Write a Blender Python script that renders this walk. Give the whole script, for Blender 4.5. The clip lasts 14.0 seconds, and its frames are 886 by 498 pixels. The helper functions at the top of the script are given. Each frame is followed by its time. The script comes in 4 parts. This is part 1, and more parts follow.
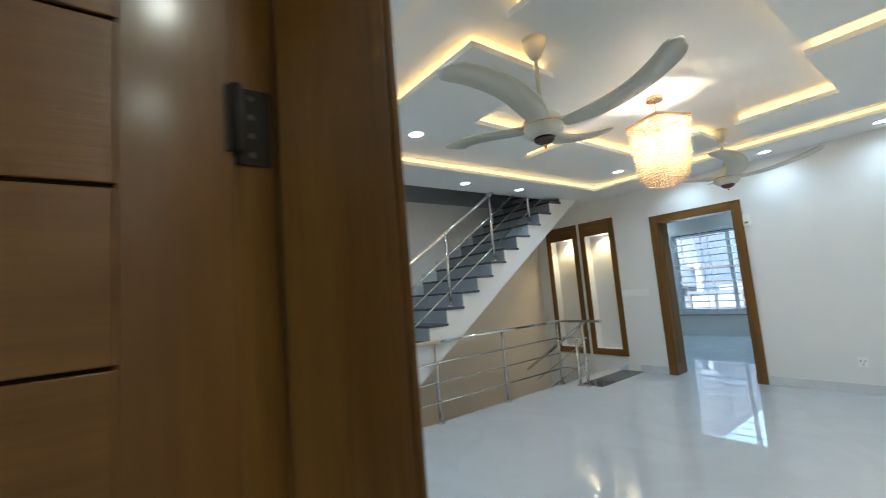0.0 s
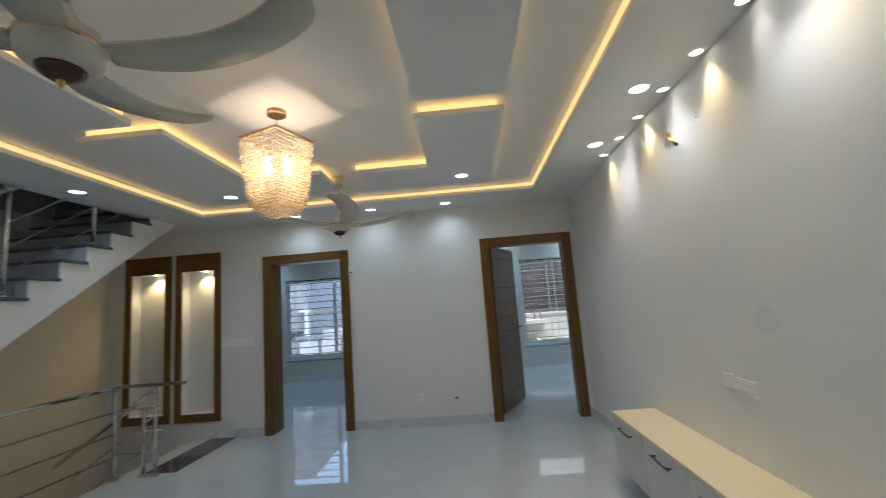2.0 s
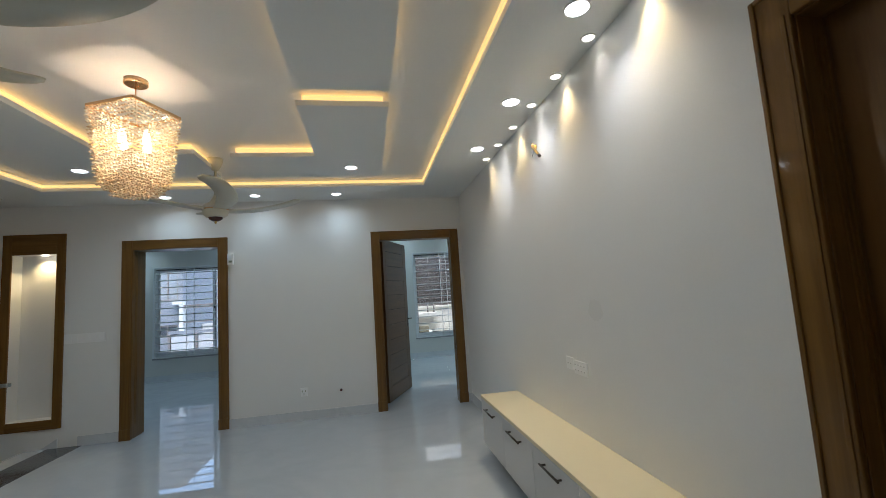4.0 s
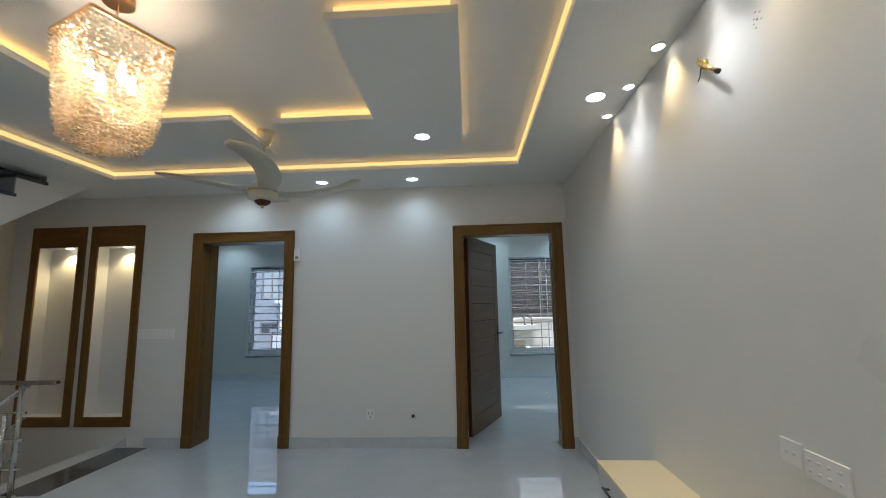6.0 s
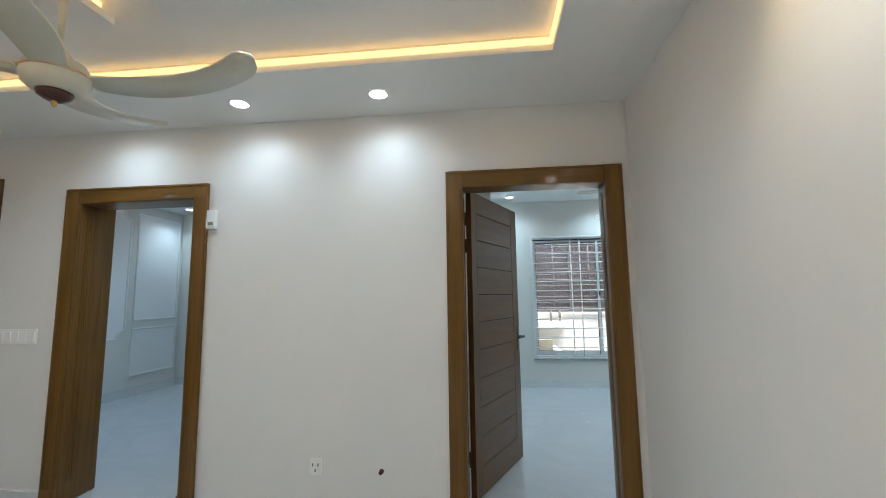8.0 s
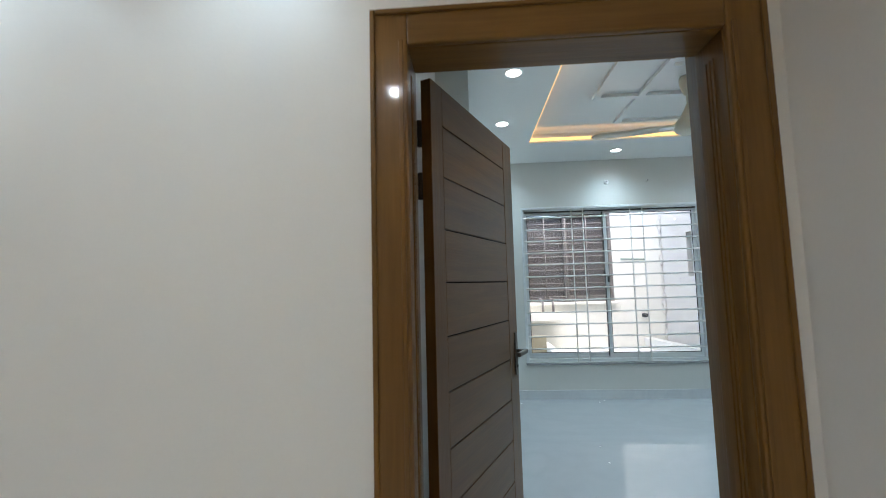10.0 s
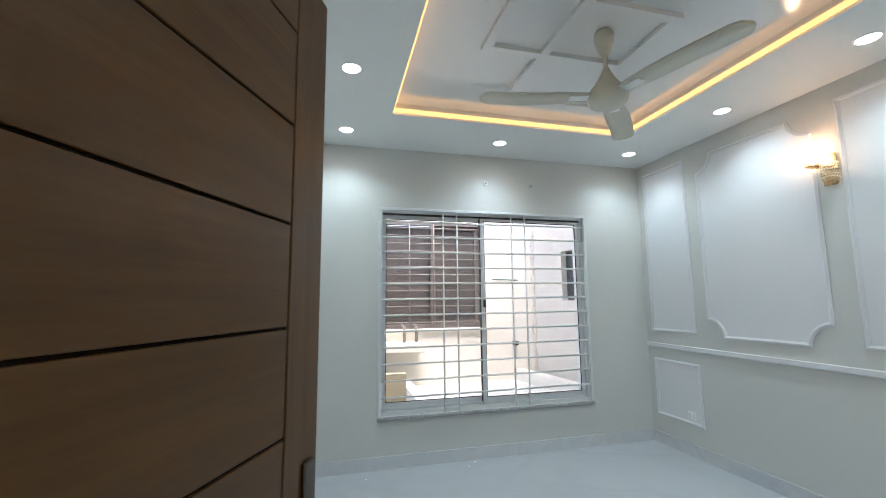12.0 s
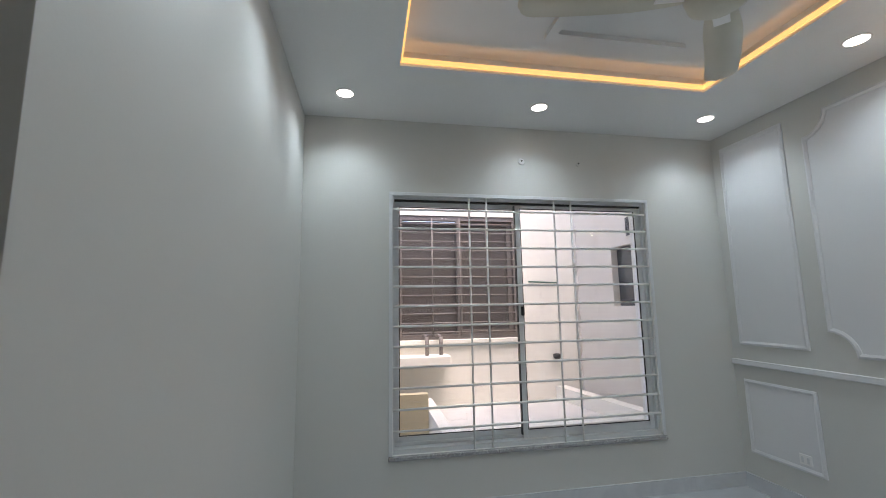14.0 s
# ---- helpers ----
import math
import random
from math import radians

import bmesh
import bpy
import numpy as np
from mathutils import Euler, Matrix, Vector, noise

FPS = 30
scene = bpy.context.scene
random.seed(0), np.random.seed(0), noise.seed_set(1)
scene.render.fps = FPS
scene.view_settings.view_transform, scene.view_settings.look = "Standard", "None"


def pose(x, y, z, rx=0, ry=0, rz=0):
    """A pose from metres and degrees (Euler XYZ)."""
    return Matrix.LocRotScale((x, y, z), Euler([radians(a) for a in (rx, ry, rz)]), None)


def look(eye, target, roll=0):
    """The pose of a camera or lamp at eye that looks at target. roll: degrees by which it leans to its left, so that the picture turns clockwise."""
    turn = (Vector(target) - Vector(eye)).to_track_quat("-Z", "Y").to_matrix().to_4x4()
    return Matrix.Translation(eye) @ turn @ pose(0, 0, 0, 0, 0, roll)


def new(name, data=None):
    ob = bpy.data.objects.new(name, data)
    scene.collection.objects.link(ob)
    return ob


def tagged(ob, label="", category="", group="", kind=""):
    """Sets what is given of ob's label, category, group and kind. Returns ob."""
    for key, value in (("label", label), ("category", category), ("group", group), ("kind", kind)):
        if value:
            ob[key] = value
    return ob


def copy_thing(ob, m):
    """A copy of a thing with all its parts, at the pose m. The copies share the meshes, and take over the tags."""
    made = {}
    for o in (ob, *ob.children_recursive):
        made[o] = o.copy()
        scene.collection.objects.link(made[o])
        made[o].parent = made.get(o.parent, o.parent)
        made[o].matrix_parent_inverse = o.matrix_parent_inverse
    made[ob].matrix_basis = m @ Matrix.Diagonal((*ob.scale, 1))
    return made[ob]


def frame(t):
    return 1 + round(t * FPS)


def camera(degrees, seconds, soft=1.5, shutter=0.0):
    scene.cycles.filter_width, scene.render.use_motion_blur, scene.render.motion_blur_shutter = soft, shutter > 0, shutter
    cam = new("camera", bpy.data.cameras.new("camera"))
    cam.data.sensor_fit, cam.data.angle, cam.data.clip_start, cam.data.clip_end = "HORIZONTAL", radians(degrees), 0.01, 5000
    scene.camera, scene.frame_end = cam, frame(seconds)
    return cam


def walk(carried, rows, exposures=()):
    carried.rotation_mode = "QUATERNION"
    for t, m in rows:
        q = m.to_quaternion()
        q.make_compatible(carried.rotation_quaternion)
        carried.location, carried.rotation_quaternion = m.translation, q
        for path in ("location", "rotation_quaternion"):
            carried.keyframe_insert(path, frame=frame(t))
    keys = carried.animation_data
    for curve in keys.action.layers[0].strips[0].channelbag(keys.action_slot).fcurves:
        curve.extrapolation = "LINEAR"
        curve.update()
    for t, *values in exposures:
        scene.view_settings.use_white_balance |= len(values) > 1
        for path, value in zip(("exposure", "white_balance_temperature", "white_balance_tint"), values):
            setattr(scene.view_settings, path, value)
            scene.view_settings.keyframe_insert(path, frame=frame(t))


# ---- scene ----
cam = camera(93.7, 14.0, soft=0.5, shutter=0.35)
PATH = [
    (0, (-1.128, -6.07, 1.397), (-2.707, -4.861, 1.608), -4.8),
    (0.5, (-1.223, -5.748, 1.43), (-2.662, -4.382, 1.679), -3.5),
    (1, (-1.33, -5.539, 1.421), (-2.512, -3.946, 1.68), -3.4),
    (1.5, (-1.407, -5.338, 1.436), (-2.028, -3.457, 1.714), -4.1),
    (2, (-1.388, -5.3, 1.43), (-1.493, -3.322, 1.702), -4.3),
    (2.5, (-1.295, -5.4, 1.415), (-1.056, -3.431, 1.668), -4.8),
    (2.7, (-1.26, -5.472, 1.415), (-0.904, -3.518, 1.65), -4.7),
    (4.8, (-1.229, -5.147, 1.387), (-0.915, -3.184, 1.598), -2.4),
    (5, (-1.167, -5.011, 1.367), (-0.957, -3.034, 1.588), -2.6),
    (5.5, (-1.041, -4.717, 1.428), (-1.116, -2.733, 1.672), -1.7),
    (6, (-1.05, -4.362, 1.411), (-1.165, -2.384, 1.679), -1.1),
    (6.5, (-0.994, -3.965, 1.387), (-1.113, -1.985, 1.647), -1.7),
    (7, (-0.881, -3.542, 1.424), (-1.053, -1.567, 1.687), -1.7),
    (7.5, (-0.92, -3.13, 1.385), (-1.111, -1.159, 1.664), -1.2),
    (8, (-0.92, -2.735, 1.404), (-1.139, -0.76, 1.636), -0.8),
    (8.2, (-0.921, -2.558, 1.408), (-1.166, -0.587, 1.639), -0.7),
    (10.3, (-0.916, -1.0, 1.416), (-0.97, 0.992, 1.585), -1.8),
    (10.5, (-0.91, -0.868, 1.44), (-0.855, 1.124, 1.616), -1.5),
    (11, (-0.846, -0.533, 1.437), (-0.594, 1.442, 1.624), -2.8),
    (11.5, (-0.703, -0.182, 1.459), (-0.435, 1.788, 1.674), -1.7),
    (12, (-0.633, 0.166, 1.472), (-0.137, 2.088, 1.718), -0.6),
    (12.5, (-0.508, 0.418, 1.463), (0.011, 2.33, 1.736), -0.6),
    (13, (-0.384, 0.61, 1.459), (-0.001, 2.552, 1.747), -0.8),
    (13.5, (-0.368, 0.751, 1.449), (-0.042, 2.705, 1.729), -0.7),
    (14, (-0.415, 0.933, 1.483), (-0.056, 2.882, 1.756), -0.9),
]
walk(cam, [(t, look(eye, target, roll)) for t, eye, target, roll in PATH],
     exposures=[(0.0, 3.46, 5850, 6), (0.5, 3.46, 5900, 7), (1.0, 3.10, 6200, 8), (1.6, 2.58, 6150, 9), (2.7, 2.45, 6100, 9), (5.7, 2.44, 6150, 9), (6.3, 2.44, 6000, 9), (7.0, 2.66, 6150, 10), (7.5, 2.88, 6250, 10), (8.0, 3.25, 6400, 11), (10.5, 3.06, 6600, 12), (11.5, 3.50, 6950, 16), (12.0, 3.14, 7150, 18), (12.4, 2.78, 7350, 20), (13.1, 2.76, 7550, 23), (13.5, 2.74, 7600, 24), (14.0, 2.54, 7500, 24)])

# ---- world and daylight ----
world = bpy.data.worlds.new("world")
scene.world = world
world.use_nodes = True
wnt = world.node_tree
sky = wnt.nodes.new("ShaderNodeTexSky")
sky.sky_type = 'NISHITA'
sky.sun_disc = False
sky.sun_elevation, sky.sun_rotation = radians(65), radians(165)
wnt.links.new(sky.outputs[0], wnt.nodes["Background"].inputs[0])
wnt.nodes["Background"].inputs[1].default_value = 0.13
sun = new("sun", bpy.data.lights.new("sun", "SUN"))
sun.data.energy, sun.data.angle, sun.data.color = 1.05, radians(50), (1, 0.99, 0.97)
sun.matrix_world = look((3, -1, 16), (0, 6, 0))

BLUE, WARM = (0.60, 0.85, 1.0), (1.0, 0.74, 0.37)
P_MID, P_EDGE, P_WASH, P_BED, P_CHAND, P_SCONCE, P_NICHE = 2.52, 1.3, 1.15, 3.7, 0.68, 1.2, 1.8
E_LED, E_LENS = 0.18, 2.0


# ---- materials ----
def paint(name, col, rough=0.5, bump=0.02, scale=60.0, vary=0.04, metal=0.0, coat=0.0, gloss=0.5):
    """A plain finish with two scales of faint variation and a fine relief."""
    m = bpy.data.materials.new(name)
    m.use_nodes = True
    nt = m.node_tree
    b = nt.nodes["Principled BSDF"]
    geo = nt.nodes.new("ShaderNodeTexCoord")
    big = nt.nodes.new("ShaderNodeTexNoise")
    big.inputs["Scale"].default_value, big.inputs["Detail"].default_value = 1.3, 4
    fine = nt.nodes.new("ShaderNodeTexNoise")
    fine.inputs["Scale"].default_value, fine.inputs["Detail"].default_value = scale, 3
    nt.links.new(geo.outputs["Object"], big.inputs["Vector"])
    nt.links.new(geo.outputs["Object"], fine.inputs["Vector"])
    mix = nt.nodes.new("ShaderNodeMixRGB")
    mix.inputs[1].default_value = (*[c * (1 - vary) for c in col], 1)
    mix.inputs[2].default_value = (*[min(1, c * (1 + vary)) for c in col], 1)
    add = nt.nodes.new("ShaderNodeMath")
    add.operation = 'ADD'
    half = nt.nodes.new("ShaderNodeMath")
    half.operation, half.inputs[1].default_value = 'MULTIPLY', 0.5
    nt.links.new(big.outputs["Fac"], add.inputs[0])
    nt.links.new(fine.outputs["Fac"], add.inputs[1])
    nt.links.new(add.outputs[0], half.inputs[0])
    nt.links.new(half.outputs[0], mix.inputs["Fac"])
    nt.links.new(mix.outputs[0], b.inputs["Base Color"])
    if bump:
        bp = nt.nodes.new("ShaderNodeBump")
        bp.inputs["Strength"].default_value, bp.inputs["Distance"].default_value = bump, 0.01
        nt.links.new(fine.outputs["Fac"], bp.inputs["Height"])
        nt.links.new(bp.outputs[0], b.inputs["Normal"])
    b.inputs["Roughness"].default_value = rough
    b.inputs["Metallic"].default_value = metal
    b.inputs["Coat Weight"].default_value = coat
    b.inputs["Coat Roughness"].default_value = 0.08
    b.inputs["Specular IOR Level"].default_value = gloss
    return m


def wood(name, dark, light, stretch, rough=0.32, coat=0.4, haze=0.07):
    """Varnished wood: long grain bands, fine pores, darker streaks."""
    m = bpy.data.materials.new(name)
    m.use_nodes = True
    nt = m.node_tree
    b = nt.nodes["Principled BSDF"]
    co = nt.nodes.new("ShaderNodeTexCoord")
    mp = nt.nodes.new("ShaderNodeMapping")
    mp.inputs["Scale"].default_value = stretch
    nt.links.new(co.outputs["Object"], mp.inputs["Vector"])
    n1 = nt.nodes.new("ShaderNodeTexNoise")
    n1.inputs["Scale"].default_value, n1.inputs["Detail"].default_value, n1.inputs["Distortion"].default_value = 2.2, 6, 0.6
    n2 = nt.nodes.new("ShaderNodeTexNoise")
    n2.inputs["Scale"].default_value, n2.inputs["Detail"].default_value = 14, 5
    for n in (n1, n2):
        nt.links.new(mp.outputs[0], n.inputs["Vector"])
    ramp = nt.nodes.new("ShaderNodeValToRGB")
    ramp.color_ramp.elements[0].position, ramp.color_ramp.elements[0].color = 0.3, (*dark, 1)
    ramp.color_ramp.elements[1].position, ramp.color_ramp.elements[1].color = 0.72, (*light, 1)
    nt.links.new(n1.outputs["Fac"], ramp.inputs["Fac"])
    pores = nt.nodes.new("ShaderNodeMixRGB")
    pores.blend_type = 'MULTIPLY'
    pores.inputs["Fac"].default_value = 0.35
    nt.links.new(ramp.outputs[0], pores.inputs[1])
    nt.links.new(n2.outputs["Fac"], pores.inputs[2])
    nt.links.new(pores.outputs[0], b.inputs["Base Color"])
    bp = nt.nodes.new("ShaderNodeBump")
    bp.inputs["Strength"].default_value, bp.inputs["Distance"].default_value = 0.12, 0.006
    nt.links.new(n2.outputs["Fac"], bp.inputs["Height"])
    nt.links.new(bp.outputs[0], b.inputs["Normal"])
    b.inputs["Specular IOR Level"].default_value = 0.2
    b.inputs["Roughness"].default_value, b.inputs["Coat Weight"].default_value, b.inputs["Coat Roughness"].default_value = rough, coat, haze
    return m


def marble(name, base, vein, rough, scale=1.6, amount=0.5):
    """Polished tile with soft cloudy veins."""
    m = bpy.data.materials.new(name)
    m.use_nodes = True
    nt = m.node_tree
    b = nt.nodes["Principled BSDF"]
    co = nt.nodes.new("ShaderNodeTexCoord")
    n1 = nt.nodes.new("ShaderNodeTexNoise")
    n1.inputs["Scale"].default_value, n1.inputs["Detail"].default_value, n1.inputs["Distortion"].default_value = scale, 8, 1.6
    n2 = nt.nodes.new("ShaderNodeTexNoise")
    n2.inputs["Scale"].default_value, n2.inputs["Detail"].default_value = scale * 9, 4
    for n in (n1, n2):
        nt.links.new(co.outputs["Object"], n.inputs["Vector"])
    ramp = nt.nodes.new("ShaderNodeValToRGB")
    ramp.color_ramp.elements[0].position, ramp.color_ramp.elements[0].color = 0.38, (*base, 1)
    ramp.color_ramp.elements[1].position, ramp.color_ramp.elements[1].color = 0.62, (*base, 1)
    e = ramp.color_ramp.elements.new(0.5)
    e.color = (*[v * amount + c * (1 - amount) for v, c in zip(vein, base)], 1)
    nt.links.new(n1.outputs["Fac"], ramp.inputs["Fac"])
    mix = nt.nodes.new("ShaderNodeMixRGB")
    mix.blend_type = 'MULTIPLY'
    mix.inputs["Fac"].default_value = 0.06
    nt.links.new(ramp.outputs[0], mix.inputs[1])
    nt.links.new(n2.outputs["Fac"], mix.inputs[2])
    nt.links.new(mix.outputs[0], b.inputs["Base Color"])
    bp = nt.nodes.new("ShaderNodeBump")
    bp.inputs["Strength"].default_value, bp.inputs["Distance"].default_value = 0.008, 0.01
    nt.links.new(n1.outputs["Fac"], bp.inputs["Height"])
    nt.links.new(bp.outputs[0], b.inputs["Normal"])
    b.inputs["Roughness"].default_value = rough
    return m


def glowing(name, col, strength):
    m = bpy.data.materials.new(name)
    m.use_nodes = True
    b = m.node_tree.nodes["Principled BSDF"]
    b.inputs["Base Color"].default_value = (*col, 1)
    b.inputs["Emission Color"].default_value = (*col, 1)
    b.inputs["Emission Strength"].default_value = strength
    return m


def clear_glass(name, tint=(1, 1, 1)):
    """Thin window glass: mostly open, with a mirror-like share that grows towards grazing views."""
    m = bpy.data.materials.new(name)
    m.use_nodes = True
    nt = m.node_tree
    out = nt.nodes["Material Output"]
    tr, gl, mx, fr = (nt.nodes.new(n) for n in ("ShaderNodeBsdfTransparent", "ShaderNodeBsdfGlossy", "ShaderNodeMixShader", "ShaderNodeFresnel"))
    tr.inputs[0].default_value = (*tint, 1)
    gl.inputs["Roughness"].default_value = 0.02
    fr.inputs["IOR"].default_value = 1.45
    nt.links.new(fr.outputs[0], mx.inputs[0])
    nt.links.new(tr.outputs[0], mx.inputs[1])
    nt.links.new(gl.outputs[0], mx.inputs[2])
    nt.links.new(mx.outputs[0], out.inputs["Surface"])
    return m


def crystal(name):
    """Cut beads that pass warm lamp light through and sparkle."""
    m = bpy.data.materials.new(name)
    m.use_nodes = True
    nt = m.node_tree
    out = nt.nodes["Material Output"]
    tl, gl, tr, m1, m2 = (nt.nodes.new(n) for n in ("ShaderNodeBsdfTranslucent", "ShaderNodeBsdfGlossy", "ShaderNodeBsdfTransparent",
                                                    "ShaderNodeMixShader", "ShaderNodeMixShader"))
    ge, rp = nt.nodes.new("ShaderNodeNewGeometry"), nt.nodes.new("ShaderNodeValToRGB")
    rp.color_ramp.elements[0].position, rp.color_ramp.elements[0].color = 0.1, (0.80, 0.66, 0.48, 1)
    rp.color_ramp.elements[1].position, rp.color_ramp.elements[1].color = 0.75, (0.97, 0.91, 0.78, 1)
    nt.links.new(ge.outputs["Random Per Island"], rp.inputs["Fac"])
    nt.links.new(rp.outputs[0], tl.inputs[0])
    gl.inputs[0].default_value, gl.inputs["Roughness"].default_value = (1, 0.95, 0.88, 1), 0.12
    m1.inputs[0].default_value, m2.inputs[0].default_value = 0.30, 0.06
    nt.links.new(tl.outputs[0], m1.inputs[1])
    nt.links.new(gl.outputs[0], m1.inputs[2])
    nt.links.new(m1.outputs[0], m2.inputs[1])
    nt.links.new(tr.outputs[0], m2.inputs[2])
    nt.links.new(m2.outputs[0], out.inputs["Surface"])
    return m


WALL = paint("wall_paint", (0.79, 0.785, 0.765), 0.45, 0.03, 90, 0.035)
# grey that holds the upper stairwell's shade; the balcony panels share it
SHADE_PANEL_GREY = paint("shade_and_panel_grey", (0.42, 0.42, 0.42), 0.9, 0.2, 20, 0.15)
GROOVE = paint("dark_groove", (0.018, 0.010, 0.006), 0.9, 0, 40, 0.1, gloss=0.1)
GREIGE = paint("greige_wall_paint", (0.65, 0.652, 0.622), 0.5, 0.03, 90, 0.02, gloss=0.25)
SMUDGE = paint("rubbed_wall_paint", (0.745, 0.74, 0.72), 0.5, 0.03, 90, 0.04)
FIELD = paint("white_panel_paint", (0.76, 0.77, 0.78), 0.4, 0.02, 90, 0.02)
CEIL = paint("ceiling_paint", (0.81, 0.82, 0.81), 0.5, 0.02, 70, 0.045)
CEIL_GLOSS = paint("ceiling_gloss_paint", (0.76, 0.77, 0.77), 0.12, 0.004, 12, 0.02, coat=0.4)
CREAM = paint("warm_light_cream", (0.72, 0.62, 0.49), 0.5, 0.03, 90, 0.03)
FLOOR = marble("white_marble_tile", (0.535, 0.56, 0.58), (0.44, 0.47, 0.50), 0.010, 0.9, 0.3)
SKIRT = marble("grey_marble_skirting", (0.68, 0.70, 0.72), (0.58, 0.6, 0.63), 0.12, 2.5, 0.4)
GRANITE = marble("dark_granite", (0.055, 0.058, 0.065), (0.16, 0.16, 0.17), 0.15, 30, 0.6)
RISER_GREY = marble("blue_grey_marble_riser", (0.36, 0.39, 0.43), (0.28, 0.3, 0.33), 0.2, 3, 0.4)
STONE_SILL = marble("speckled_sill_stone", (0.5, 0.5, 0.5), (0.15, 0.15, 0.16), 0.2, 40, 0.8)
JAMB_WOOD = wood("door_frame_wood", (0.160, 0.074, 0.015), (0.245, 0.122, 0.028), (9, 9, 0.5))
JAMB_WOOD_X = wood("door_head_wood", (0.160, 0.074, 0.015), (0.245, 0.122, 0.028), (0.5, 9, 9))
LEAF_WOOD = wood("door_leaf_wood", (0.125, 0.055, 0.012), (0.175, 0.080, 0.018), (0.6, 9, 9), 0.4, 0.30, 0.17)
STILE_WOOD = wood("door_stile_wood", (0.125, 0.055, 0.012), (0.17, 0.077, 0.017), (9, 9, 0.6), 0.4, 0.30, 0.17)
CHROME = paint("polished_steel", (0.66, 0.65, 0.63), 0.07, 0, 40, 0.05, metal=1.0)
CHROME_WARM = paint("film_wrapped_steel", (0.66, 0.52, 0.36), 0.3, 0.02, 40, 0.15, metal=0.7)
DARK_STEEL = paint("dark_bronze_metal", (0.10, 0.085, 0.07), 0.3, 0, 40, 0.1, metal=0.9)
BRASS = paint("brass", (0.75, 0.48, 0.14), 0.25, 0, 40, 0.1, metal=1.0)
GOLDM = paint("rose_gold_metal", (0.78, 0.52, 0.3), 0.22, 0, 40, 0.1, metal=1.0)
FAN_CREAM = paint("fan_cream_enamel", (0.60, 0.58, 0.48), 0.3, 0.01, 30, 0.04, coat=0.3)
FAN_DARK = paint("fan_maroon_cap", (0.07, 0.025, 0.02), 0.25, 0, 30, 0.1)
PLASTIC = paint("white_plastic", (0.88, 0.88, 0.87), 0.35, 0, 30, 0.02)
GREY_PLATE = paint("olive_grey_plate", (0.22, 0.25, 0.18), 0.4, 0.01, 30, 0.06)
HINGE = paint("aged_hinge_steel", (0.03, 0.024, 0.02), 0.6, 0.02, 40, 0.2, metal=0.2, gloss=0.2)
BLACK = paint("black_plastic_and_gaps", (0.02, 0.02, 0.02), 0.4, 0, 30, 0.1)
ALU = paint("grey_white_aluminium", (0.71, 0.73, 0.74), 0.35, 0.01, 30, 0.03)
GRILLE = paint("white_grille_enamel", (0.82, 0.82, 0.80), 0.4, 0.01, 30, 0.04)
CAB_TOP = paint("cream_cabinet_top", (0.76, 0.66, 0.45), 0.4, 0.01, 30, 0.03)
CAB_FRONT = paint("grey_white_laminate", (0.62, 0.61, 0.60), 0.4, 0.01, 30, 0.03)
NB_CREAM = paint("cream_render", (0.74, 0.71, 0.63), 0.8, 0.2, 25, 0.06)
NB_TAN = paint("tan_wall_paint", (0.52, 0.44, 0.29), 0.85, 0.2, 20, 0.08)
NB_GREY = paint("grey_cement_plaster", (0.62, 0.58, 0.52), 0.9, 0.35, 7, 0.2)
NB_BROWN = paint("brown_window_metal", (0.17, 0.145, 0.13), 0.5, 0.05, 20, 0.1)
NB_DARK = paint("dark_window_glass", (0.045, 0.05, 0.055), 0.08, 0, 20, 0.1)
CONCRETE = paint("pale_concrete", (0.55, 0.54, 0.51), 0.9, 0.3, 12, 0.15)
NB_PALE_GLASS = paint("sky_lit_glass", (0.20, 0.22, 0.24), 0.06, 0, 20, 0.1)
NB_WEATHERED = paint("weathered_grey_wall", (0.20, 0.21, 0.225), 0.9, 0.3, 6, 0.2)
NB_PANE = paint("brown_tinted_glass", (0.095, 0.082, 0.075), 0.15, 0, 5, 0.2)
CABLE = paint("green_cable_sheath", (0.03, 0.10, 0.07), 0.5, 0, 20, 0.1)
ASPHALT = paint("street_asphalt", (0.06, 0.06, 0.06), 0.9, 0.3, 12, 0.15)
LED = glowing("warm_led", (1.0, 0.65, 0.25), E_LED)
LED_AMBER = glowing("amber_led", (1.0, 0.58, 0.21), E_LED * 1.1)
LENS = glowing("cool_led_lens", (0.93, 0.97, 1.0), E_LENS)
LENS_WARM = glowing("warm_led_lens", (1.0, 0.93, 0.78), E_LENS * 0.7)
BULB = glowing("warm_bulb", (1.0, 0.82, 0.58), 7.0)
GLASS = clear_glass("window_glass")
BEAD = crystal("crystal_bead")


# ---- mesh helpers ----
def add_box(bm, x0, x1, y0, y1, z0, z1, bevel=0.0):
    r = bmesh.ops.create_cube(bm, size=1, matrix=Matrix.LocRotScale(((x0 + x1) / 2, (y0 + y1) / 2, (z0 + z1) / 2), None, (x1 - x0, y1 - y0, z1 - z0)))
    if bevel:
        edges = list({e for v in r["verts"] for e in v.link_edges})
        bmesh.ops.bevel(bm, geom=edges, offset=bevel, segments=2, affect='EDGES', profile=0.5)
    return bm


def box_bm(*a, bevel=0.0):
    return add_box(bmesh.new(), *a, bevel=bevel)


